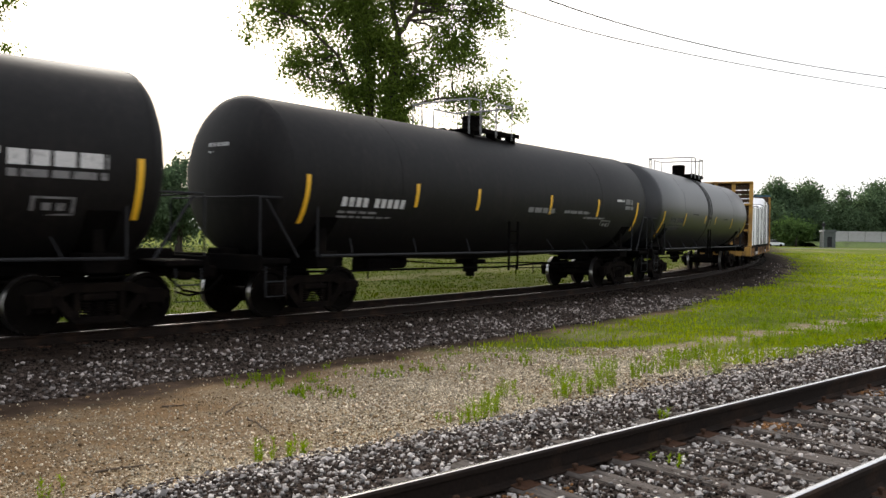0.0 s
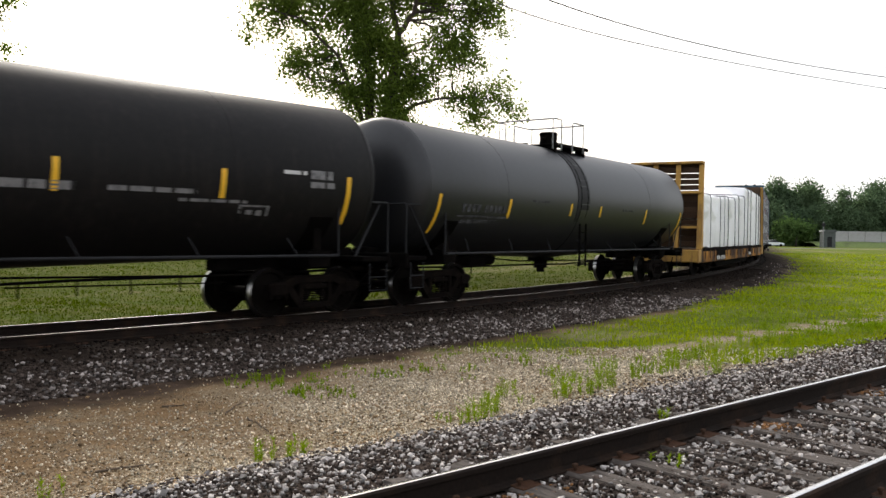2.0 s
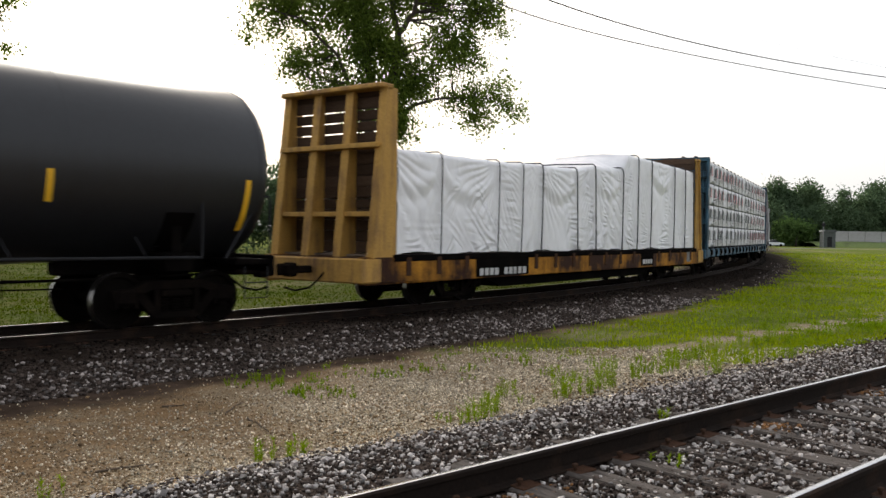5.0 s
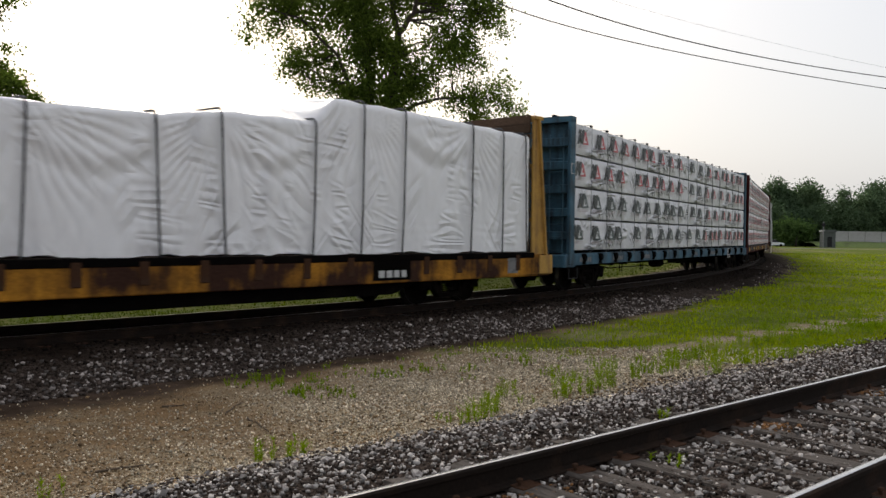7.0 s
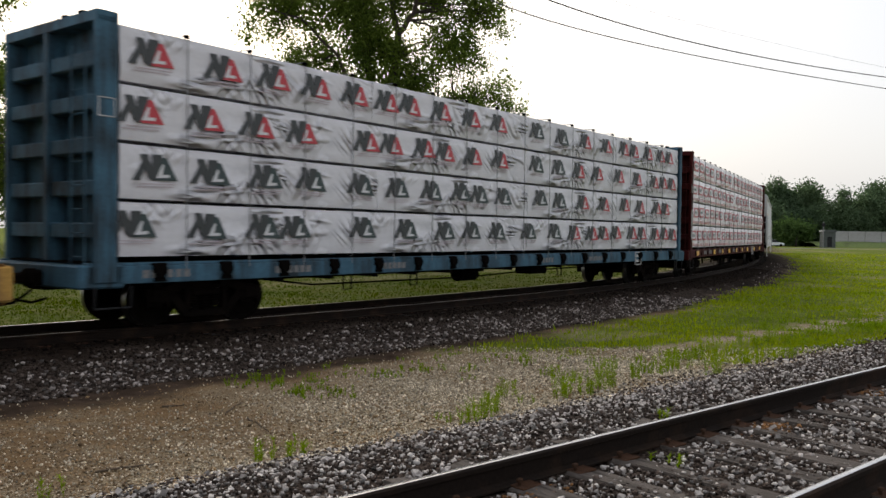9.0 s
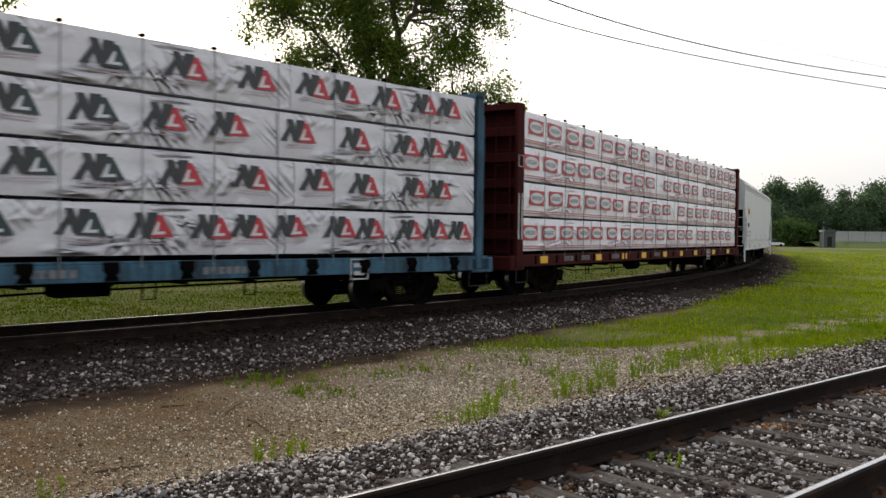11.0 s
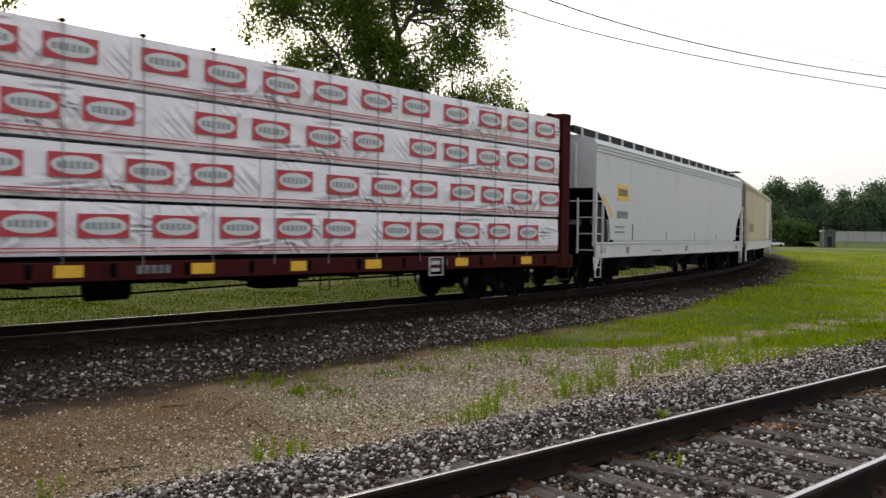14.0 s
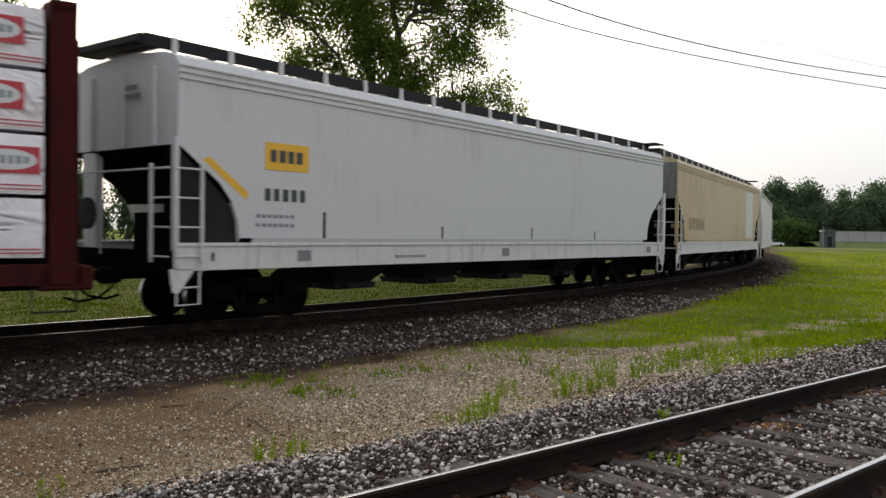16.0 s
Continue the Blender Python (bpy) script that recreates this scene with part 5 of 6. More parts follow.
    c.add("end_walk", Geo().box(-9.78, -9.1, -0.38, 1.5, 4.745, 4.785, 0.006).box(-9.8, -9.76, -0.95, 1.5, 4.68, 4.8, 0.006), M_DKGREY, "short cross walk at the roof end")
    c.add("end_walk", Geo().box(9.1, 9.78, -1.5, 0.38, 4.745, 4.785, 0.006), M_DKGREY, "short cross walk at the roof end")
    br = Geo().prism([(-0.06, 4.46), (0.06, 4.46), (0.04, 4.81), (-0.04, 4.81)], -1.03, -0.985).box(-0.03, 0.03, -0.93, 0.98, 4.69, 4.745, 0.006).mesh("bracket", M_WHITECAR)
    for x in np.arange(-9.2, 9.3, 1.15):
        part("bracket", br, None, walk_, at=pose(float(x), 0, 0))
    hatch = Geo().box(-1.9, 1.9, -0.26, 0.26, 4.58, 4.76, 0.04).mesh("hatch", paint)
    for x in (-6.6, -2.2, 2.2, 6.6):
        c.add("hatch", hatch, None, at=pose(x, 0, 0))
    # outlets
    for x in (-4.5, -1.55, 1.55, 4.5):
        g = Geo()
        g.loft([[(x - 1.3, -1.45, 1.4), (x + 1.3, -1.45, 1.4), (x + 1.3, 1.45, 1.4), (x - 1.3, 1.45, 1.4)], [(x - 0.55, -0.6, 0.55), (x + 0.55, -0.6, 0.55), (x + 0.55, 0.6, 0.55), (x - 0.55, 0.6, 0.55)]])
        g.box(x - 0.62, x + 0.62, -0.7, 0.7, 0.42, 0.56, 0.02)
        g.cyl((x - 0.4, -0.9, 0.5), (x - 0.4, 0.9, 0.5), 0.05, 8)
        c.add("outlet", g, M_DKGREY, "dark discharge outlet")
    if detail == "grey":
        c.add("sign", Geo().box(-7.76, -6.73, -1.612, -1.598, 2.71, 3.2, 0.004), M_STRIPE, "yellow rectangular sign")
        c.add("marking", bars(4, 0.16, 0.22, 0.04, 3), M_INK, "dark bars on the sign", at=pose(-7.64, -1.613, 2.85))
        c.add("marking", bars(5, 0.155, 0.22, 0.05, 4), M_INK, "dark stencilled bars", at=pose(-7.76, -1.603, 2.16))
        for k, (x, z, nn) in enumerate(((-7.95, 1.86, 7), (-7.95, 1.7, 7), (-4.3, 1.1, 8), (-9.35, 3.55, 0))):
            if nn:
                c.add("marking", bars(nn, 0.1, 0.06, 0.03, k), M_SEAM, at=pose(x, -1.603 if z > 1.4 else -1.633, z))
        c.add("stain", Geo().prism([(-9.05, 2.78), (-8.93, 2.85), (-8.12, 2.28), (-8.17, 2.16)], -1.606, -1.599), M_STRIPE, "yellow diagonal painted stripe")
        for x, w, h in ((-6.35, 0.07, 0.5), (-2.7, 0.06, 0.28), (1.1, 0.05, 0.3), (4.6, 0.05, 0.25)):
            c.add("stain", Geo().box(x, x + w, -1.606, -1.599, 1.5, 1.5 + h, 0.003), M_RUST, "rust streak")
        for x in (-7.0, -0.3, 8.2):
            c.add("plate", Geo().box(x, x + 0.32, -1.64, -1.632, 1.08, 1.28, 0.003), M_SEAM)
        c.add("plate", Geo().box(-8.9, -8.84, -1.64, -1.632, 1.12, 1.26, 0.003), M_INK)
        c.add("marking", bars(4, 0.07, 0.09, 0.025, 8), M_INK, at=pose(-9.592, -0.2, 3.95, 0, 0, -90))
        c.add("marking", bars(5, 0.07, 0.09, 0.025, 9), M_INK, at=pose(-9.592, -0.2, 3.8, 0, 0, -90))
        # dark plate added in the outline of the shaded end opening
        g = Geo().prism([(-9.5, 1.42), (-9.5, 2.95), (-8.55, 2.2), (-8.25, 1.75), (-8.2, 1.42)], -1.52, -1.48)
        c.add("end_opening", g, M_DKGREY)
    if detail == "tan":
        c.add("patch", Geo().box(5.2, 7.4, -1.608, -1.599, 1.6, 3.98, 0.003), M_WHITECAR, "freshly painted white patch")
        c.add("marking", bars(7, 0.3, 0.45, 0.1, 12), M_TANDARK, at=pose(-7.6, -1.604, 1.9))
    return c


M_TANDARK = mat("faded_brown_print", (0.24, 0.17, 0.1), 0.6, var=0.2, scale=3, fine=20, bump=0.03, second=(0.4, 0.3, 0.17), amount=0.5)
CARS.append(build_hopper(115.73, M_GREY, "light grey covered hopper car with dark slope sheets", "grey"))
CARS.append(build_hopper(136.3, M_TAN, "faded tan covered hopper car with a white patch", "tan"))
CARS.append(build_hopper(157.1, M_WHITECAR, "dusty white covered hopper car", ""))

# ---------------------------------------------------------------- loose stone, gravel, grass


def soup(name, verts, faces, material, label, category):
    """One object of very many small pieces, straight from arrays."""
    me = bpy.data.meshes.new(name)
    me.vertices.add(len(verts))
    me.vertices.foreach_set("co", verts.astype(np.float32).ravel())
    k = faces.shape[1]
    me.loops.add(faces.size)
    me.loops.foreach_set("vertex_index", faces.astype(np.int32).ravel())
    me.polygons.add(len(faces))
    me.polygons.foreach_set("loop_start", np.arange(0, faces.size, k, dtype=np.int32))
    me.update(calc_edges=True)
    me.validate()
    me.materials.append(material)
    return tagged(new(name, me), label, category, kind="stuff")


_p = (1 + 5 ** 0.5) / 2
ICO_V = np.array([(-1, _p, 0), (1, _p, 0), (-1, -_p, 0), (1, -_p, 0), (0, -1, _p), (0, 1, _p), (0, -1, -_p), (0, 1, -_p), (_p, 0, -1), (_p, 0, 1), (-_p, 0, -1), (-_p, 0, 1)]) / 1.9
ICO_F = np.array([(0, 11, 5), (0, 5, 1), (0, 1, 7), (0, 7, 10), (0, 10, 11), (1, 5, 9), (5, 11, 4), (11, 10, 2), (10, 7, 6), (7, 1, 8), (3, 9, 4), (3, 4, 2), (3, 2, 6), (3, 6, 8), (3, 8, 9), (4, 9, 5), (2, 4, 11), (6, 2, 10), (8, 6, 7), (9, 8, 1)])
OCT_V = np.array([(1, 0, 0), (-1, 0, 0), (0, 1, 0), (0, -1, 0), (0, 0, 1), (0, 0, -1)], float)
OCT_F = np.array([(0, 2, 4), (2, 1, 4), (1, 3, 4), (3, 0, 4), (2, 0, 5), (1, 2, 5), (3, 1, 5), (0, 3, 5)])


def pebbles(rng, x, y, r, V, F, rough=0.28, sink=0.3):
    """Random stones of radius r, lying on the ground at x, y."""
    n = len(x)
    z = ground_z(x, y)
    sc = r[:, None] * rng.uniform(0.62, 1.25, (n, 3))
    sc[:, 2] *= 0.8
    v = V[None] * (1 + rng.uniform(-rough, rough, (n, len(V), 3))) * sc[:, None]
    a, b = rng.uniform(0, 6.28, n), rng.uniform(-0.7, 0.7, n)
    ca, sa, cb, sb = np.cos(a)[:, None], np.sin(a)[:, None], np.cos(b)[:, None], np.sin(b)[:, None]
    vx, vz = v[..., 0] * cb - v[..., 2] * sb, v[..., 0] * sb + v[..., 2] * cb
    vx, vy = vx * ca - v[..., 1] * sa, vx * sa + v[..., 1] * ca
    v = np.stack([vx + x[:, None], vy + y[:, None], vz + (z + r * (1 - sink) * 0.75)[:, None]], -1)
    f = F[None] + (np.arange(n) * len(V))[:, None, None]
    return v.reshape(-1, 3), f.reshape(-1, 3)


BOX_V = np.array([(-1, -1, -1), (1, -1, -1), (1, 1, -1), (-1, 1, -1), (-1, -1, 1), (1, -1, 1), (1, 1, 1), (-1, 1, 1)], float) * 0.68
BOX_F = np.array([(0, 2, 1), (0, 3, 2), (4, 5, 6), (4, 6, 7), (0, 1, 5), (0, 5, 4), (1, 2, 6), (1, 6, 5), (2, 3, 7), (2, 7, 6), (3, 0, 4), (3, 4, 7)])
RNG = np.random.default_rng(5)


def along_near(s, d):
    return NEAR_C[0] + NEAR_D[0] * s - NEAR_D[1] * d, NEAR_C[1] + NEAR_D[1] * s + NEAR_D[0] * d


def along_arc(s, d):
    p = np.interp(s, ARC, _psi)
    return np.interp(s, ARC, _X) + np.cos(p) * d, np.interp(s, ARC, _Y) - np.sin(p) * d


def keep_off_rails(d):
    return (np.abs(np.abs(d) - 0.7535) > 0.09)


# near ballast: dense close by, coarser further along
for lab, n, s0, s1, r0, r1, m in (("close", 26000, -4.5, 8.5, 0.008, 0.020, M_STONE), ("dark", 34000, -4.5, 8.5, 0.009, 0.021, M_STONE_D), ("on", 14000, 8.5, 32, 0.013, 0.030, M_STONE), ("ondark", 14000, 8.5, 32, 0.014, 0.032, M_STONE_D)):
    s = RNG.uniform(s0, s1, n)
    rim = 3.35 + np.interp(s, [2, 6, 12], [0, 0.6, 0.9])
    d = -1.6 + (rim + 1.6) * RNG.random(n)
    ok = keep_off_rails(d) & ((d < rim - 0.85) | (RNG.random(n) < (rim - d) / 0.85))
    ok &= (np.abs((s + 9 + 0.265) % 0.53 - 0.265) > 0.10) | (np.abs(d) > 1.28) | (RNG.random(n) < np.clip(1.0 - 0.06 * s + 0.6 * wobble(s, d, 0.9, 3.0), 0.3, 1.0))
    ok &= (np.abs(np.abs(d) - 0.7535) > 0.2) | (RNG.random(n) < 0.35)
    x, y = along_near(s[ok], d[ok])
    soup("ballast", *pebbles(RNG, x, y, RNG.uniform(r0, r1, ok.sum()) * RNG.uniform(0.7, 1.15, ok.sum()), BOX_V, BOX_F, 0.42), m, "crushed grey stone ballast round the near track", "ballast")
# shoulder of the curved track
for n, s0, s1, r0, r1, m in ((5200, -12, 14, 0.014, 0.036, M_STONE_SHOULDER), (21000, -12, 14, 0.012, 0.032, M_STONE_D), (5500, 14, 55, 0.018, 0.042, M_STONE_SHOULDER), (12000, 14, 55, 0.016, 0.036, M_STONE_D)):
    s = RNG.uniform(s0, s1, n)
    foot = np.interp(s, [-12, 2, 14, 55], [3.9, 3.6, 3.8, 3.0])
    d = 1.75 + (foot - 1.75) * RNG.random(n)
    ok = (d > 2.3 + 0.22 * np.sin(s * 1.7)) | (RNG.random(n) < 0.2)
    ok &= (wobble(s, d, 1.3, 2.0) > -0.45) | (RNG.random(n) < 0.4)
    x, y = along_arc(s[ok], d[ok])
    # the pale stone gives way to dark dirt further on
    near = (y < 27 + 2 * wobble(x, y, 0.9, 1.0)) | (RNG.random(len(x)) < 0.03)
    x, y = x[near], y[near]
    soup("ballast", *pebbles(RNG, x, y, RNG.uniform(r0, r1, len(x)), BOX_V, BOX_F, 0.42), m, "crushed stone ballast shoulder of the curved track", "ballast")
# oily stones between and beside the curved track's rails, blackened for the train's shade
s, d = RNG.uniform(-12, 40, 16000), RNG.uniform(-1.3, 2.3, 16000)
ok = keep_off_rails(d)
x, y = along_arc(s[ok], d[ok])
soup("ballast", *pebbles(RNG, x, y, RNG.uniform(0.012, 0.028, ok.sum()), BOX_V, BOX_F, 0.42), M_STONE_OILY_SHADE, "oil-blackened crushed stone between the rails", "ballast")
# rust-brown stones beside the rail
for s_, d_, m_ in ((3.3, 0.46, 160), (0.45, 0.46, 150), (5.6, 0.6, 110), (1.0, -0.5, 60)):
    x, y = along_near(s_ + RNG.normal(0, 0.13, m_), np.clip(d_ + RNG.normal(0, 0.07, m_), -0.64, 0.64))
    soup("ballast", *pebbles(RNG, x, y, RNG.uniform(0.008, 0.02, m_), BOX_V, BOX_F, 0.42), M_BROWN_STONE, "rust-brown stones and dirt beside the rail", "ballast")
# pale gravel on the path
n = 190000
t = RNG.random(n)
x, y = RNG.uniform(-7, 7.5, n), 5.5 + 9.5 * t ** 1.3
da, db = dist_curved(x, y), dist_near(x, y)
ok = (da > 3.3) & (db > 2.5)
ok &= RNG.random(n) < np.clip((da - 3.9) / 2.6, 0.06, 1) * np.clip(1.0 + (x + 0.2) / 3.5, 0.5, 1)
x, y = x[ok], y[ok]
pale = RNG.random(len(x)) < np.clip(0.78 + 0.12 * (x + 0.2), 0.36, 0.8) + 0.4 * wobble(x, y, 1.1, 2.0)
for sel, m, lab in ((pale, M_PEBBLE, "fine pale gravel scattered over the path"), (~pale, M_PEBBLE_D, "fine brown gravel scattered over the path")):
    soup("gravel", *pebbles(RNG, x[sel], y[sel], RNG.uniform(0.005, 0.014, sel.sum()) * (1 + 0.7 * (RNG.random(sel.sum()) > 0.92)), OCT_V, OCT_F, 0.35), m, lab, "gravel")

# stones that can be picked out one by one
STONES = []
for i in range(6):
    v, f = pebbles(np.random.default_rng(40 + i), np.zeros(1), np.zeros(1), np.array([0.025]), BOX_V, BOX_F, 0.4)
    v = v - v.mean(0)
    g = Geo().add(v.tolist(), f.tolist())
    STONES.append(g.mesh("stone", M_STONE_ONE, 0))
rs = random.Random(9)
for i in range(290):
    s, d = rs.uniform(-3.2, 7.5), rs.choice((rs.uniform(0.95, 2.9), rs.uniform(-0.6, 0.6)))
    x, y = along_near(s, d)
    z = float(ground_z(x, y))
    k = rs.uniform(0.75, 1.15)
    part("stone", STONES[i % 6], None, near_track, at=pose(float(x), float(y), z + 0.028, rs.uniform(-25, 25), rs.uniform(-25, 25), rs.uniform(0, 360)) @ Matrix.Scale(k, 4))


def blades(rng, x, y, h, w, lean=0.35, z=None):
    """Bent grass blades, two quads each."""
    n = len(x)
    z = ground_z(x, y) - 0.01 if z is None else z
    a = rng.uniform(0, 6.28, n)
    dx, dy = np.cos(a), np.sin(a)
    l = rng.uniform(0.05, lean, n) * h
    b = rng.uniform(0, 6.28, n)
    lx, ly = np.cos(b) * l, np.sin(b) * l
    P = []
    for k, (up, ww, lf) in enumerate(((0, 1, 0), (0, -1, 0), (0.55, -0.8, 0.35), (0.55, 0.8, 0.35), (1.0, 0.12, 1.0), (1.0, -0.12, 1.0))):
        P.append(np.stack([x + dx * w * ww + lx * lf, y + dy * w * ww + ly * lf, z + h * up], -1))
    v = np.stack(P, 1).reshape(-1, 3)
    f = (np.array([(0, 1, 2, 3), (3, 2, 5, 4)])[None] + (np.arange(n) * 6)[:, None, None]).reshape(-1, 4)
    return v, f


def grass_field():
    n = 240000
    y = 9 * (110 / 9) ** RNG.random(n)
    x = y * RNG.uniform(-0.62, 0.62, n)
    da, db = dist_curved(x, y), dist_near(x, y)
    g = near_grass(x, y, db) * (da > np.interp(y, [22, 30], [4.2, 3.2]) + 0.6 * wobble(x, y, 1.3, 0.6)) * (db > 3.6)
    g = np.where(da < -3.2, 1.0 - 0.6 * lane(x, y, da), g)
    # thin spots
    thin = np.clip(0.35 + 1.5 * wobble(x, y, 0.5, 4.0) + 0.8 * wobble(x, y, 1.7, 2.0), 0.3, 1)
    ok = RNG.random(n) < g * np.where(da < 0, 0.25 + 0.5 * thin, thin)
    x, y = x[ok], y[ok]
    far = dist_curved(x, y) < 0
    h = RNG.uniform(0.04, 0.12, len(x)) * np.where(RNG.random(len(x)) > 0.9, 1.7, 1.0) * (0.6 + 0.8 * np.abs(wobble(x, y, 0.6, 5))) * np.where(far, 0.7, 1.0)
    w = 0.003 + 0.0006 * y
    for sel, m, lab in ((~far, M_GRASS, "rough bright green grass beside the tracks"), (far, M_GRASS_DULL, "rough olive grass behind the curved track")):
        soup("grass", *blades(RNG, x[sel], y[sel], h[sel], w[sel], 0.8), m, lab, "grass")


grass_field()


def weed(x, y, h, n, seed):
    """A clump of upright stems with narrow leaves."""
    rng = np.random.default_rng(seed)
    z0 = float(ground_z(x, y)) - 0.01
    ob = thing("weed", "small green weed growing out of the gravel", "weed", "weeds in the gravel", at=pose(x, y, z0))
    stems = max(3, n // 22)
    for _ in range(stems):
        sx, sy = rng.normal(0, 0.07, 2)
        hh = h * rng.uniform(0.6, 1.0)
        lx, ly = rng.normal(0, 0.1, 2) * hh
        m = n // stems
        t = rng.random(m)
        v, f = blades(rng, sx + lx * t, sy + ly * t, rng.uniform(0.06, 0.2, m) * hh + 0.012, np.full(m, 0.0045), 2.4, t * hh * 0.85)
        w, q = blades(rng, np.array([sx]), np.array([sy]), np.array([hh]), np.array([0.003]), 0.45, np.zeros(1))
        me = bpy.data.meshes.new("stem")
        me.from_pydata(np.concatenate([v, w]).tolist(), [], np.concatenate([f, q + len(v)]).tolist())
        me.materials.append(M_WEED)
        part("stem", me, None, ob)
    return ob


WEEDS = [(-2.88, 6.07, 0.2), (-1.45, 6.79, 0.24), (-1.25, 7.25, 0.22), (0.29, 8.1, 0.3), (0.47, 8.6, 0.36), (0.79, 10.15, 0.28), (0.58, 9.31, 0.3), (1.46, 10.09, 0.42), (1.64, 10.4, 0.36), (1.86, 10.41, 0.22), (2.09, 10.82, 0.34), (2.29, 10.92, 0.3), (2.77, 11.52, 0.3), (3.37, 12.3, 0.34), (3.82, 11.46, 0.4), (3.63, 12.59, 0.3), (4.8, 12.97, 0.32), (5.86, 13.79, 0.3), (1.93, 6.99, 0.14), (0.06, 8.71, 0.12), (1.04, 9.82, 0.14), (3.05, 12.02, 0.28), (-2.51, 11.34, 0.14), (-1.68, 10.17, 0.14)]
for i, (x, y, h) in enumerate(WEEDS):
    weed(x, y, h, 210 if h > 0.2 else 90, 60 + i)
rw = random.Random(3)
for i in range(74):
    q = rw.uniform(5.5, 21)
    x, y = along_near(q, rw.choice((rw.gauss(4.75, 0.28), rw.gauss(4.75, 0.28), rw.uniform(4.2, 7.0))))
    weed(float(x), float(y), rw.uniform(0.16, 0.4), 110, 200 + i)
weed(1.6, 5.63, 0.13, 90, 199)


for i in range(80):
    cx, cy, sx, sy = rw.choice(((-2.3, 11.1, 0.5, 0.25), (-1.75, 10.3, 0.35, 0.2), (-0.9, 12.0, 0.7, 0.3), (0.9, 13.6, 0.7, 0.4)))
    weed(cx + rw.gauss(0, sx), cy + rw.gauss(0, sy), rw.uniform(0.06, 0.15), 80, 400 + i)


def stick(a, b, r, seed):
    q = random.Random(seed)
    pts, rad = [], []
    for i in range(6):
        t = i / 5
        x, y = a[0] + (b[0] - a[0]) * t, a[1] + (b[1] - a[1]) * t
        x, y = x + q.uniform(-0.015, 0.015), y + q.uniform(-0.015, 0.015)
        pts.append((x, y, float(ground_z(x, y)) + r))
        rad.append(r * (1 - 0.5 * t))
    ob = new("stick", Geo().tube(pts, rad, 7).mesh("stick", M_STICK))
    return tagged(ob, "dry brown stick lying on the gravel", "stick", "sticks on the ground")


for i, (a, b, r) in enumerate((((-2.87, 6.79), (-2.46, 7.06), 0.011), ((-3.2, 9.43), (-2.98, 9.51), 0.012), ((-2.1, 8.85), (-1.75, 8.35), 0.009), ((-2.39, 9.12), (-2.34, 9.65), 0.008), ((6.21, 13.76), (6.98, 14.02), 0.025), ((-0.92, 6.39), (-0.62, 6.49), 0.008))):
    stick(a, b, r, i)

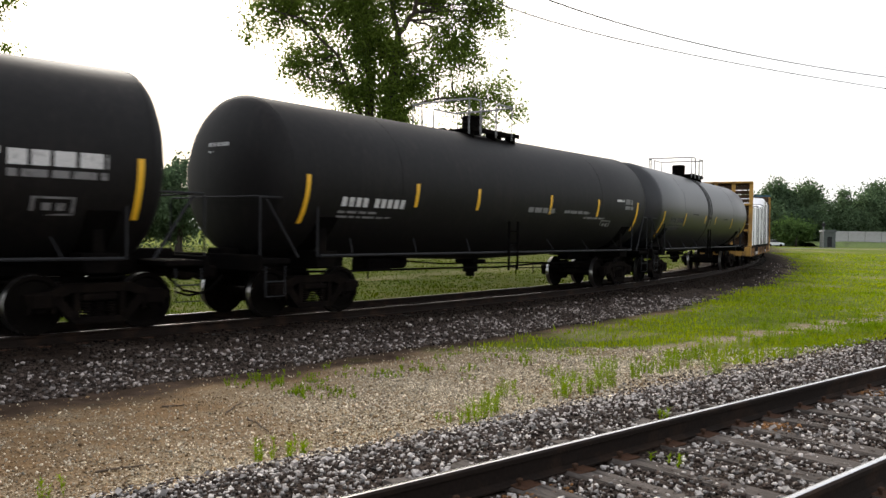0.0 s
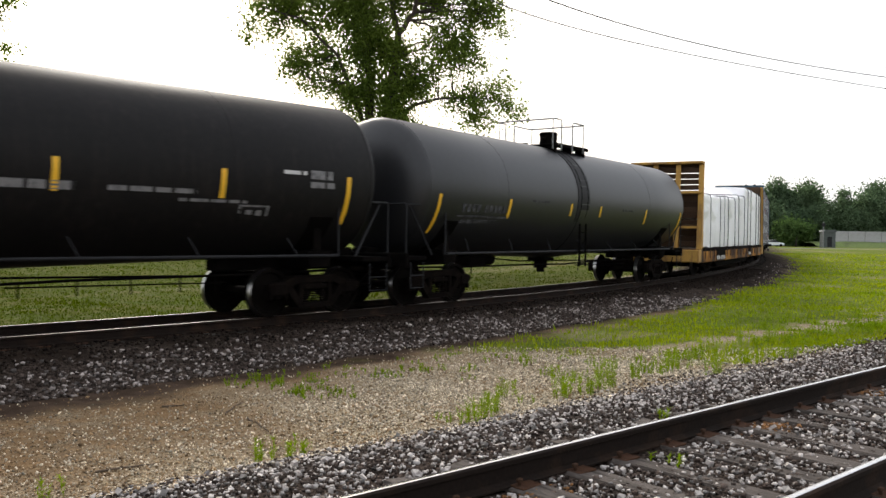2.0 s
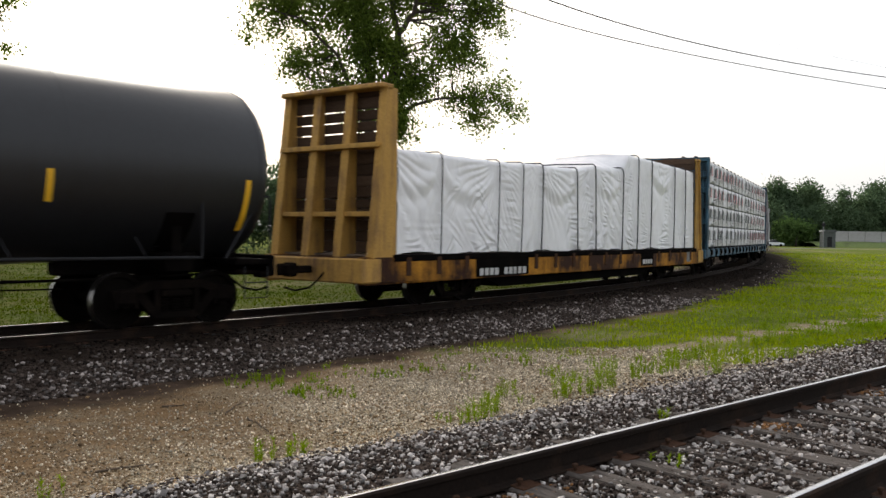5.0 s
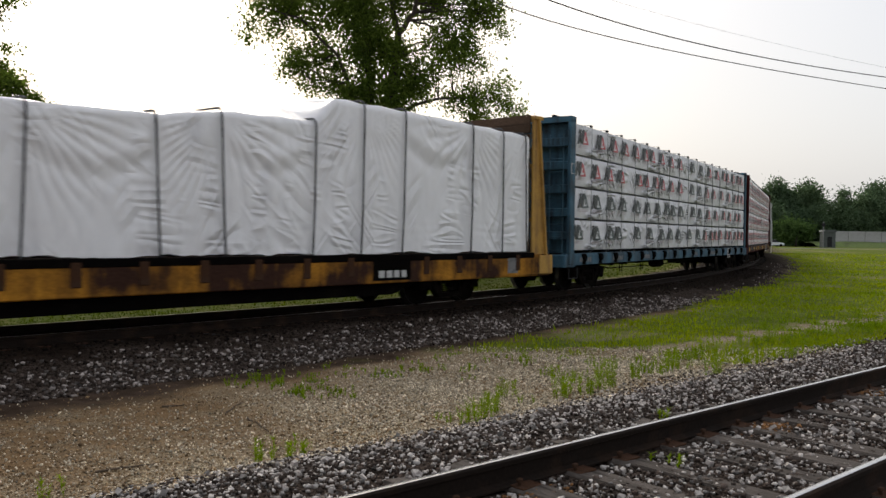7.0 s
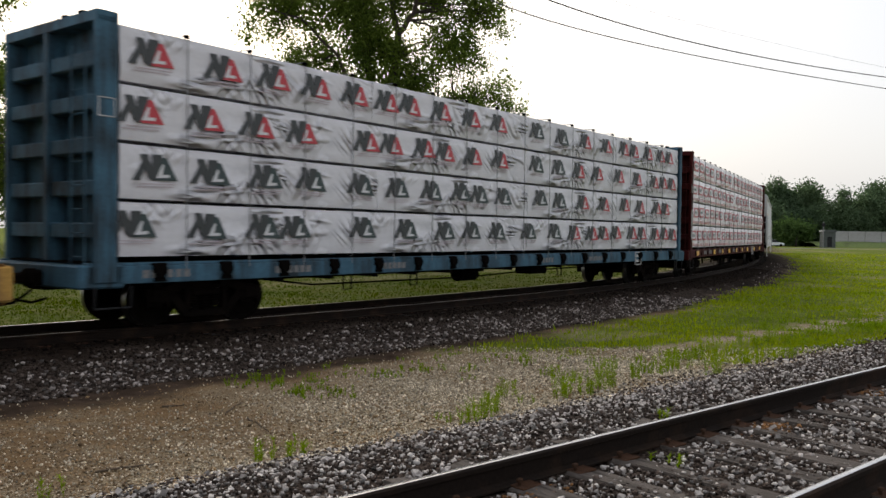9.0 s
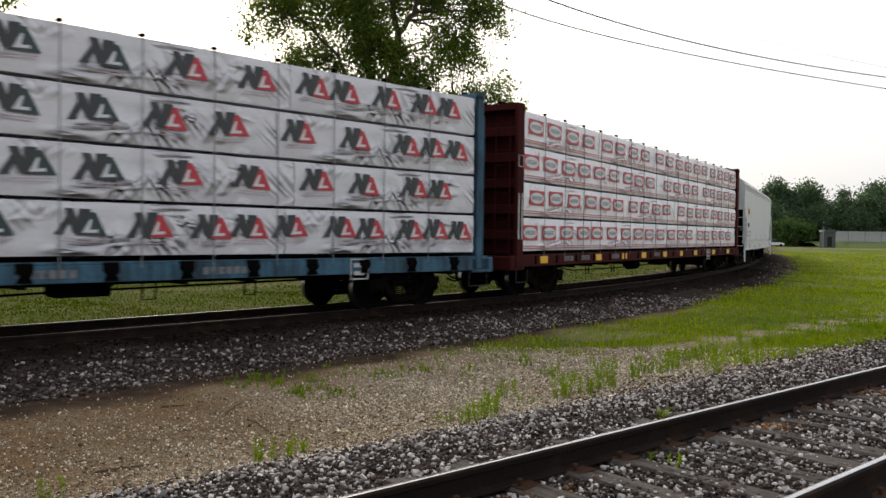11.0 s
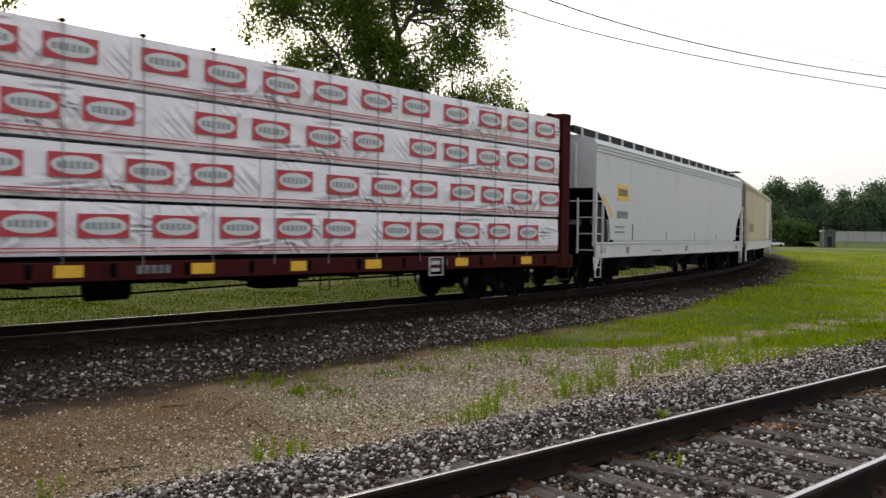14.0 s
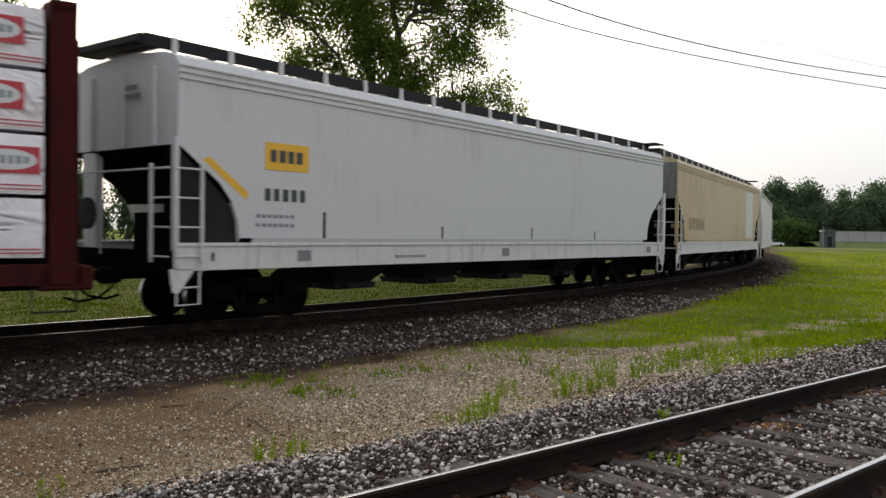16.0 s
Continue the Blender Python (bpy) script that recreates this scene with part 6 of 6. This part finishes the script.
# ---------------------------------------------------------------- trees


def tree(x, y, clumps, trunk_r, stems, leaf, density, material, label, seed, group="trees", spread=0.2, per=30):
    """clumps: (x, z, r) of the crown's masses, set round the trunk in depth by chance. stems: the bends (dx, z) of every main stem, from the foot up."""
    rng = np.random.default_rng(seed)
    z0 = float(ground_z(x, y)) - 0.1
    ob = thing("tree", label, "tree", group)
    cs = []
    for cx, cz, r in clumps:
        # every mass breaks up into a few looser ones
        for k in range(1 if r < 0.5 else 3):
            e = rng.normal(0, 0.65, 2) * r * (r >= 0.5)
            cs.append((cx + e[0], y + rng.uniform(-1, 1) * r * 1.3, cz + 0.8 * e[1], r * rng.uniform(0.7, 1.05) if r >= 0.5 else r))
    g = Geo()
    joints = []
    for i_, stem in enumerate(stems):
        thick = trunk_r * (1.0 if i_ < 2 else 0.72 if i_ == 2 else 0.45)
        dy = rng.uniform(-0.6, 0.6) * trunk_r * 2
        knots = [Vector((x + dx, y + dy * min(1, k), z if k else z0)) for k, (dx, z) in enumerate(stem)]
        pts = []
        for k in range(len(knots) - 1):
            for t in (0.0, 0.34, 0.67):
                pts.append(knots[k].lerp(knots[k + 1], t) + Vector(rng.normal(0, 0.12, 3)) * trunk_r * (k + t > 0))
        pts.append(knots[-1])
        m = len(pts) - 1
        g.tube(pts, [thick * (1.45 if k == 0 else 1.08 if k == 1 else 1.0) * (1 - 0.82 * (k / m) ** 1.1) for k in range(m + 1)], 10)
        joints += [(q, thick * (1 - 0.82 * k / m)) for k, q in enumerate(pts) if k > m * 0.3]
    for cx, cy, cz, r in cs:
        c = Vector((cx, cy, cz))
        s, rs_ = min(joints, key=lambda q: (q[0] - c).length + 1.2 * max(0, q[0].z - c.z))
        mid = s.lerp(c, 0.55) + Vector(rng.normal(0, 0.12, 3)) * (c - s).length * 0.6
        r0 = min(rs_ * 0.5, trunk_r * 0.2)
        g.tube([s, s.lerp(mid, 0.5), mid, mid.lerp(c, 0.6), c], [r0, r0 * 0.75, r0 * 0.55, r0 * 0.38, r0 * 0.15], 7)
        for _ in range(int(5 + 3 * r)):
            e = c + Vector(rng.normal(0, 0.5, 3)) * r
            q = mid.lerp(c, rng.uniform(0.2, 1.0))
            g.tube([q, q.lerp(e, 0.5) + Vector(rng.normal(0, 0.1, 3)), e], [r0 * 0.28, r0 * 0.18, r0 * 0.06], 5)
    part("trunk", g, M_BARK, ob, "grey-brown forked trunk and limbs")
    P = []
    for cx, cy, cz, r in cs:
        k = max(5, int(density * r * r))
        d = rng.normal(0, 1, (k, 3))
        d *= (rng.random((k, 1)) ** 0.5) / np.linalg.norm(d, axis=1, keepdims=True)
        hub = np.array([cx, cy, cz]) + d * r
        for q in hub:
            P.append(q + rng.normal(0, 1, (per, 3)) * np.array([1, 1, 0.95]) * spread * rng.uniform(0.5, 1.6))
    P = np.concatenate(P)
    n = len(P)
    u = rng.normal(0, 1, (n, 3))
    u[:, 2] -= 0.5
    u /= np.linalg.norm(u, axis=1, keepdims=True)
    w = np.cross(u, rng.normal(0, 1, (n, 3)))
    w /= np.linalg.norm(w, axis=1, keepdims=True)
    nn = np.cross(u, w)
    L = (leaf * rng.uniform(0.6, 1.2, n))[:, None]
    v = np.stack([P - u * L, P + w * L * 0.62 + nn * L * 0.15, P + u * L, P - w * L * 0.62 + nn * L * 0.15], 1).reshape(-1, 3)
    f = np.arange(n * 4).reshape(-1, 4)
    crown = soup("crown", v, f, material, "loose green leafy crown", "")
    crown.parent = ob
    return ob


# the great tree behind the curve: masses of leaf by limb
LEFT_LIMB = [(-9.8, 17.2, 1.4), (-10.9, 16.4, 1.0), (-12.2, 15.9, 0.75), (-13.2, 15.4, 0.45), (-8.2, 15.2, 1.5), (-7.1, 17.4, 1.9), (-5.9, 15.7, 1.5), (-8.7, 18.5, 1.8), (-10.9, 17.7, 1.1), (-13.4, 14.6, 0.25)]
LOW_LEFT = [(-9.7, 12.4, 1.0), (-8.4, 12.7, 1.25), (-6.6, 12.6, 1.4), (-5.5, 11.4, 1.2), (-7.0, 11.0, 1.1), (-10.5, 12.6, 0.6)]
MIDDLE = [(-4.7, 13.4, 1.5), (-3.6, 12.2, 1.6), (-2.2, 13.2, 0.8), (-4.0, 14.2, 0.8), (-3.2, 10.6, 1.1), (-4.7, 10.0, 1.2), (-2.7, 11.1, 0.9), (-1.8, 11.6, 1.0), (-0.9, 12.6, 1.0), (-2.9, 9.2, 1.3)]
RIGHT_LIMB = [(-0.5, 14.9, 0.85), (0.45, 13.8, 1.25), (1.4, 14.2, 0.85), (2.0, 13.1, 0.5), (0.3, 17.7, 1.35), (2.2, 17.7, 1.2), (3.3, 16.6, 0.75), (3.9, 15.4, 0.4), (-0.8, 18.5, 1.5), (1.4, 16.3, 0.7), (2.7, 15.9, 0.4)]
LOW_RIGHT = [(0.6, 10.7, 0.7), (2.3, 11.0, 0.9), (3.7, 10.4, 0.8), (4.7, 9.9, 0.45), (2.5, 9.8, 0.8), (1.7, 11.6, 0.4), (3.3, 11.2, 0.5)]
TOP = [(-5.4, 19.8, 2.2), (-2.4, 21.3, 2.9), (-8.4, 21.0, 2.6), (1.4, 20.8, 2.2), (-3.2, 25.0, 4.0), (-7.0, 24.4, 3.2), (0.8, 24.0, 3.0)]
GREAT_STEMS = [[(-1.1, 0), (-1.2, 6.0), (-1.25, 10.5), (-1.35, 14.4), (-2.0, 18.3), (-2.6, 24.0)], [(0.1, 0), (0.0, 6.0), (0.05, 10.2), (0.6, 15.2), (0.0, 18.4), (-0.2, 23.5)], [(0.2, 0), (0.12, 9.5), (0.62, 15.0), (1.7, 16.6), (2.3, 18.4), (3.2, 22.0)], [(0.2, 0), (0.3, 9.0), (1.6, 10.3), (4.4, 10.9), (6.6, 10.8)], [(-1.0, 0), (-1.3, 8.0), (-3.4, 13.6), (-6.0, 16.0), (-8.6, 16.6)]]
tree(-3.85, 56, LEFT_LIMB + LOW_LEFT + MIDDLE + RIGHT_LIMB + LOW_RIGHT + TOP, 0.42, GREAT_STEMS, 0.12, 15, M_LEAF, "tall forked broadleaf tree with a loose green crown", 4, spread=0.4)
tree(-21, 36, [(-19.5, 10.75, 0.35), (-19.2, 9.45, 0.42), (-19.5, 8.8, 0.7), (-19.1, 8.1, 0.75), (-18.6, 7.6, 0.48), (-18.05, 7.25, 0.45), (-19.6, 7.4, 0.9), (-18.9, 6.5, 0.8), (-18.4, 5.6, 0.7), (-20.0, 5.2, 1.7), (-18.8, 3.4, 1.2), (-21.6, 9.0, 1.6), (-22.2, 12.0, 2.2), (-22.6, 6.5, 2.2)], 0.26, [[(0, 0), (-0.1, 4.0), (0.1, 8.0), (-0.2, 12.0)], [(0, 0), (0.3, 4.0), (1.2, 7.4), (1.6, 9.5)]], 0.085, 34, M_LEAF, "leafy green tree behind the tracks", 5, spread=0.17)
ONE_STEM = [[(0, 0), (0.2, 2.0), (0.0, 5.0)]]
for i, (tx, ty, cl) in enumerate(((-32.5, 70, [(-33.1, 9.0, 1.1), (-32.4, 6.6, 1.9), (-33.3, 3.2, 2.4), (-31.5, 2.4, 1.6)]), (-22.5, 70, [(-22.3, 6.7, 1.3), (-21.6, 4.4, 2.4), (-24.7, 3.4, 2.4), (-22.6, 2.2, 2.0)]), (-27.5, 72, [(-28.1, 3.8, 2.6), (-27.0, 2.0, 2.2)]), (-14, 72, [(-16.1, 3.0, 2.6), (-13.2, 3.2, 2.4)]))):
    tree(tx, ty, cl, 0.3, ONE_STEM, 0.18, 14, M_LEAF_FAR, "distant green broadleaf tree beyond the track", 6 + i, spread=0.35)
FAR = [[(76.0, 4.0, 4.6), (81.0, 3.6, 4.4), (86.0, 4.2, 4.6), (91.0, 4.0, 4.6)], [(96.0, 4.0, 4.6), (101.0, 3.8, 4.6), (106.5, 4.0, 4.8), (112.0, 4.0, 5.0)], [(79.5, 8.5, 4.2), (83.0, 11.2, 3.6), (82.5, 6.0, 4.6)], [(87.3, 11.6, 3.4), (85.8, 9.0, 4.0), (88.0, 6.0, 4.6)], [(91.4, 14.6, 1.5), (92.3, 13.4, 1.2), (91.3, 11.0, 2.6), (92.0, 6.5, 4.2)], [(95.2, 9.6, 2.7), (96.4, 6.0, 3.8)], [(99.6, 12.7, 0.7), (99.2, 11.0, 0.6), (100.0, 10.2, 0.6), (98.8, 7.0, 3.0)], [(103.4, 6.8, 3.0), (105.4, 8.8, 2.6), (107.8, 8.6, 2.9), (104.5, 3.0, 4.0)], [(110.6, 12.4, 2.4), (112.4, 8.0, 4.4), (109.5, 6.0, 4.0)], [(117.0, 8.5, 6.0), (121.0, 6.0, 6.0)]]
for i, cl in enumerate(FAR):
    tree(cl[-1][0], 205 + (i % 3) * 3, cl, 0.42, [[(0, 0), (0.3, 3.0), (0.1, max(c[1] for c in cl))], [(0, 0), (-0.4, 2.5), (-0.9, 6.5)]], 0.34, 5, M_LEAF_FAR, "dark green tree in the distant wood edge", 30 + i, "wood edge", spread=0.75, per=24)
tree(81.8, 191, [(81.6, 4.2, 2.2), (82.9, 2.6, 2.0), (80.6, 2.6, 1.8)], 0.2, ONE_STEM, 0.3, 8, M_LEAF_BUSH, "paler green bushy tree before the wood edge", 47, "wood edge", spread=0.6)

# ---------------------------------------------------------------- far side of the field

road = Geo()
xs = np.linspace(40, 260, 40)
road.loft([[(x, 160 + 0.12 * (x - 80) - 3.2, -0.40), (x, 160 + 0.12 * (x - 80) + 3.2, -0.38)] for x in xs.tolist()], closed=False, caps=False)
M_ASPHALT = mat("worn_asphalt", (0.10, 0.098, 0.095), 0.9, var=0.2, scale=0.5, fine=8, bump=0.2)
tagged(new("road", road.mesh("road", M_ASPHALT)), "narrow grey asphalt road across the field", "road", kind="structure")
wall = new("low_wall")
tagged(wall, "low pale concrete wall before the trees", "wall")
bank = Geo()
bank.loft([[(x, 184, -0.6), (x, 187, 0.5 + 0.2 * math.sin(x * 0.3)), (x, 194, 0.9 + 0.2 * math.sin(x * 0.21)), (x, 215, 0.4)] for x in np.linspace(84, 240, 60).tolist()], closed=False, caps=False)
M_BANK = mat("rough_bank_grass", (0.1, 0.14, 0.03), 0.95, var=0.3, scale=0.3, fine=3, bump=0.3, second=(0.06, 0.08, 0.02), amount=0.5)
tagged(new("bank", bank.mesh("bank", M_BANK)), "low grassy bank at the far side of the field", "bank", kind="structure")
slab = Geo().box(0, 3.9, -0.12, 0.12, 0.6, 3.1, 0.03).mesh("slab", M_CONCRETE)
coping = Geo().box(-0.05, 3.95, -0.2, 0.2, 3.1, 3.3, 0.03).mesh("coping", M_CONCRETE)
for i in range(12):
    part("slab", slab, None, wall, at=pose(90.5 + 4.0 * i, 192 + 0.2 * i, 0, 0, 0, 3))
    part("coping", coping, None, wall, at=pose(90.5 + 4.0 * i, 192 + 0.2 * i, 0, 0, 0, 3))
cab = thing("signal_cabinet", "grey metal trackside signal cabinet", "cabinet", at=pose(84, 180, -0.45))
part("body", Geo().box(-1.3, 1.3, -1, 1, 0, 3.4, 0.05), M_CAB, cab)
part("roof", Geo().prism([(-1.5, 3.4), (1.5, 3.4), (1.1, 3.9), (-1.1, 3.9)], -1.2, 1.2), M_CAB, cab)
part("door", Geo().box(-0.5, 0.5, -1.04, -1.0, 0.2, 2.4, 0.02), M_DKGREY, cab)
post = thing("signal_post", "slim grey signal post beside the crossing", "signal", at=pose(81.2, 176, -0.45))
part("post", Geo().cyl((0, 0, 0), (0, 0, 5.6), 0.1, 10), M_GALV, post)
part("head", Geo().box(-0.35, 0.35, -0.2, 0.1, 4.6, 5.3, 0.06), M_DKGREY, post)


def parked_car(x, y, turn, paint, label):
    c = thing("parked_car", label, "car", "parked cars", at=pose(x, y, -0.42, 0, 0, turn))
    part("body", Geo().prism([(-2.2, 0.3), (2.2, 0.3), (2.25, 0.7), (1.9, 0.9), (1.0, 0.95), (-1.9, 1.0), (-2.25, 0.85)], -0.85, 0.85), paint, c)
    part("cabin", Geo().loft([[(-1.7, -0.8, 0.95), (1.1, -0.8, 0.95), (1.1, 0.8, 0.95), (-1.7, 0.8, 0.95)], [(-1.2, -0.65, 1.45), (0.3, -0.65, 1.45), (0.3, 0.65, 1.45), (-1.2, 0.65, 1.45)]]), M_DKGREY, c, "dark windows")
    part("roof", Geo().box(-1.2, 0.3, -0.66, 0.66, 1.44, 1.5, 0.02), paint, c)
    for dx in (-1.35, 1.35):
        for dy in (-0.78, 0.78):
            part("wheel", Geo().cyl((dx, dy - 0.1, 0.32), (dx, dy + 0.1, 0.32), 0.32, 14), M_BLACK, c)


M_CARWHITE = mat("white_car_body", (0.75, 0.75, 0.76), 0.25, var=0.04, bump=0.0, coat=0.5)
parked_car(75.4, 188, 12, M_CARWHITE, "white saloon car parked by the far road")
parked_car(69.6, 190, 14, M_CARWHITE, "white estate car parked by the far road")

# overhead cables
for i, (a, b, c, r) in enumerate((((1.6, 30.0, 10.1), (9.0, 36.5, 10.0), (22.9, 45.5, 10.1), 0.022), ((3.69, 30.0, 10.13), (12.06, 36.7, 10.0), (23.1, 43.3, 10.1), 0.026), ((6.73, 34.0, 11.3), (11.9, 37.9, 11.25), (18.3, 42.5, 11.3), 0.005))):
    a, b, c = Vector(a), Vector(b), Vector(c)
    pts = []
    for k in range(41):
        t = -0.9 + 2.8 * k / 40
        q = a * (t - 0.5) * (t - 1) * 2 - b * 4 * t * (t - 1) + c * t * (t - 0.5) * 2
        pts.append(q)
    tagged(new("overhead_cable", Geo().tube(pts, r, 6).mesh("overhead_cable", M_CABLE)), "thin dark overhead cable against the sky", "cable", "overhead cables")


# ---------------------------------------------------------------- movement


def motions():
    times = [0.25 * i for i in range(65)]
    spin = [0.1 * i for i in range(161)]
    for c in CARS:
        poses = [(t, *c.pose_at(t)) for t in times]
        walk(c.ob, [(t, m) for t, m, _, _ in poses])
        for ob in c.cargo:
            local = pose(*RIDE.get(ob, (0, 0, 0)))
            walk(ob, [(t, m @ local) for t, m, _, _ in poses])
        for b, s in c.bogies:
            walk(b, [(t, pose(s * c.half, 0, 0, 0, 0, math.degrees(a0 if s < 0 else a1))) for t, _, a0, a1 in poses])
        for w, x in c.wheels:
            walk(w, [(t, pose(x, 0, WHEEL_R) @ Matrix.Rotation(-run(t) / WHEEL_R, 4, "Y")) for t in spin])


motions()
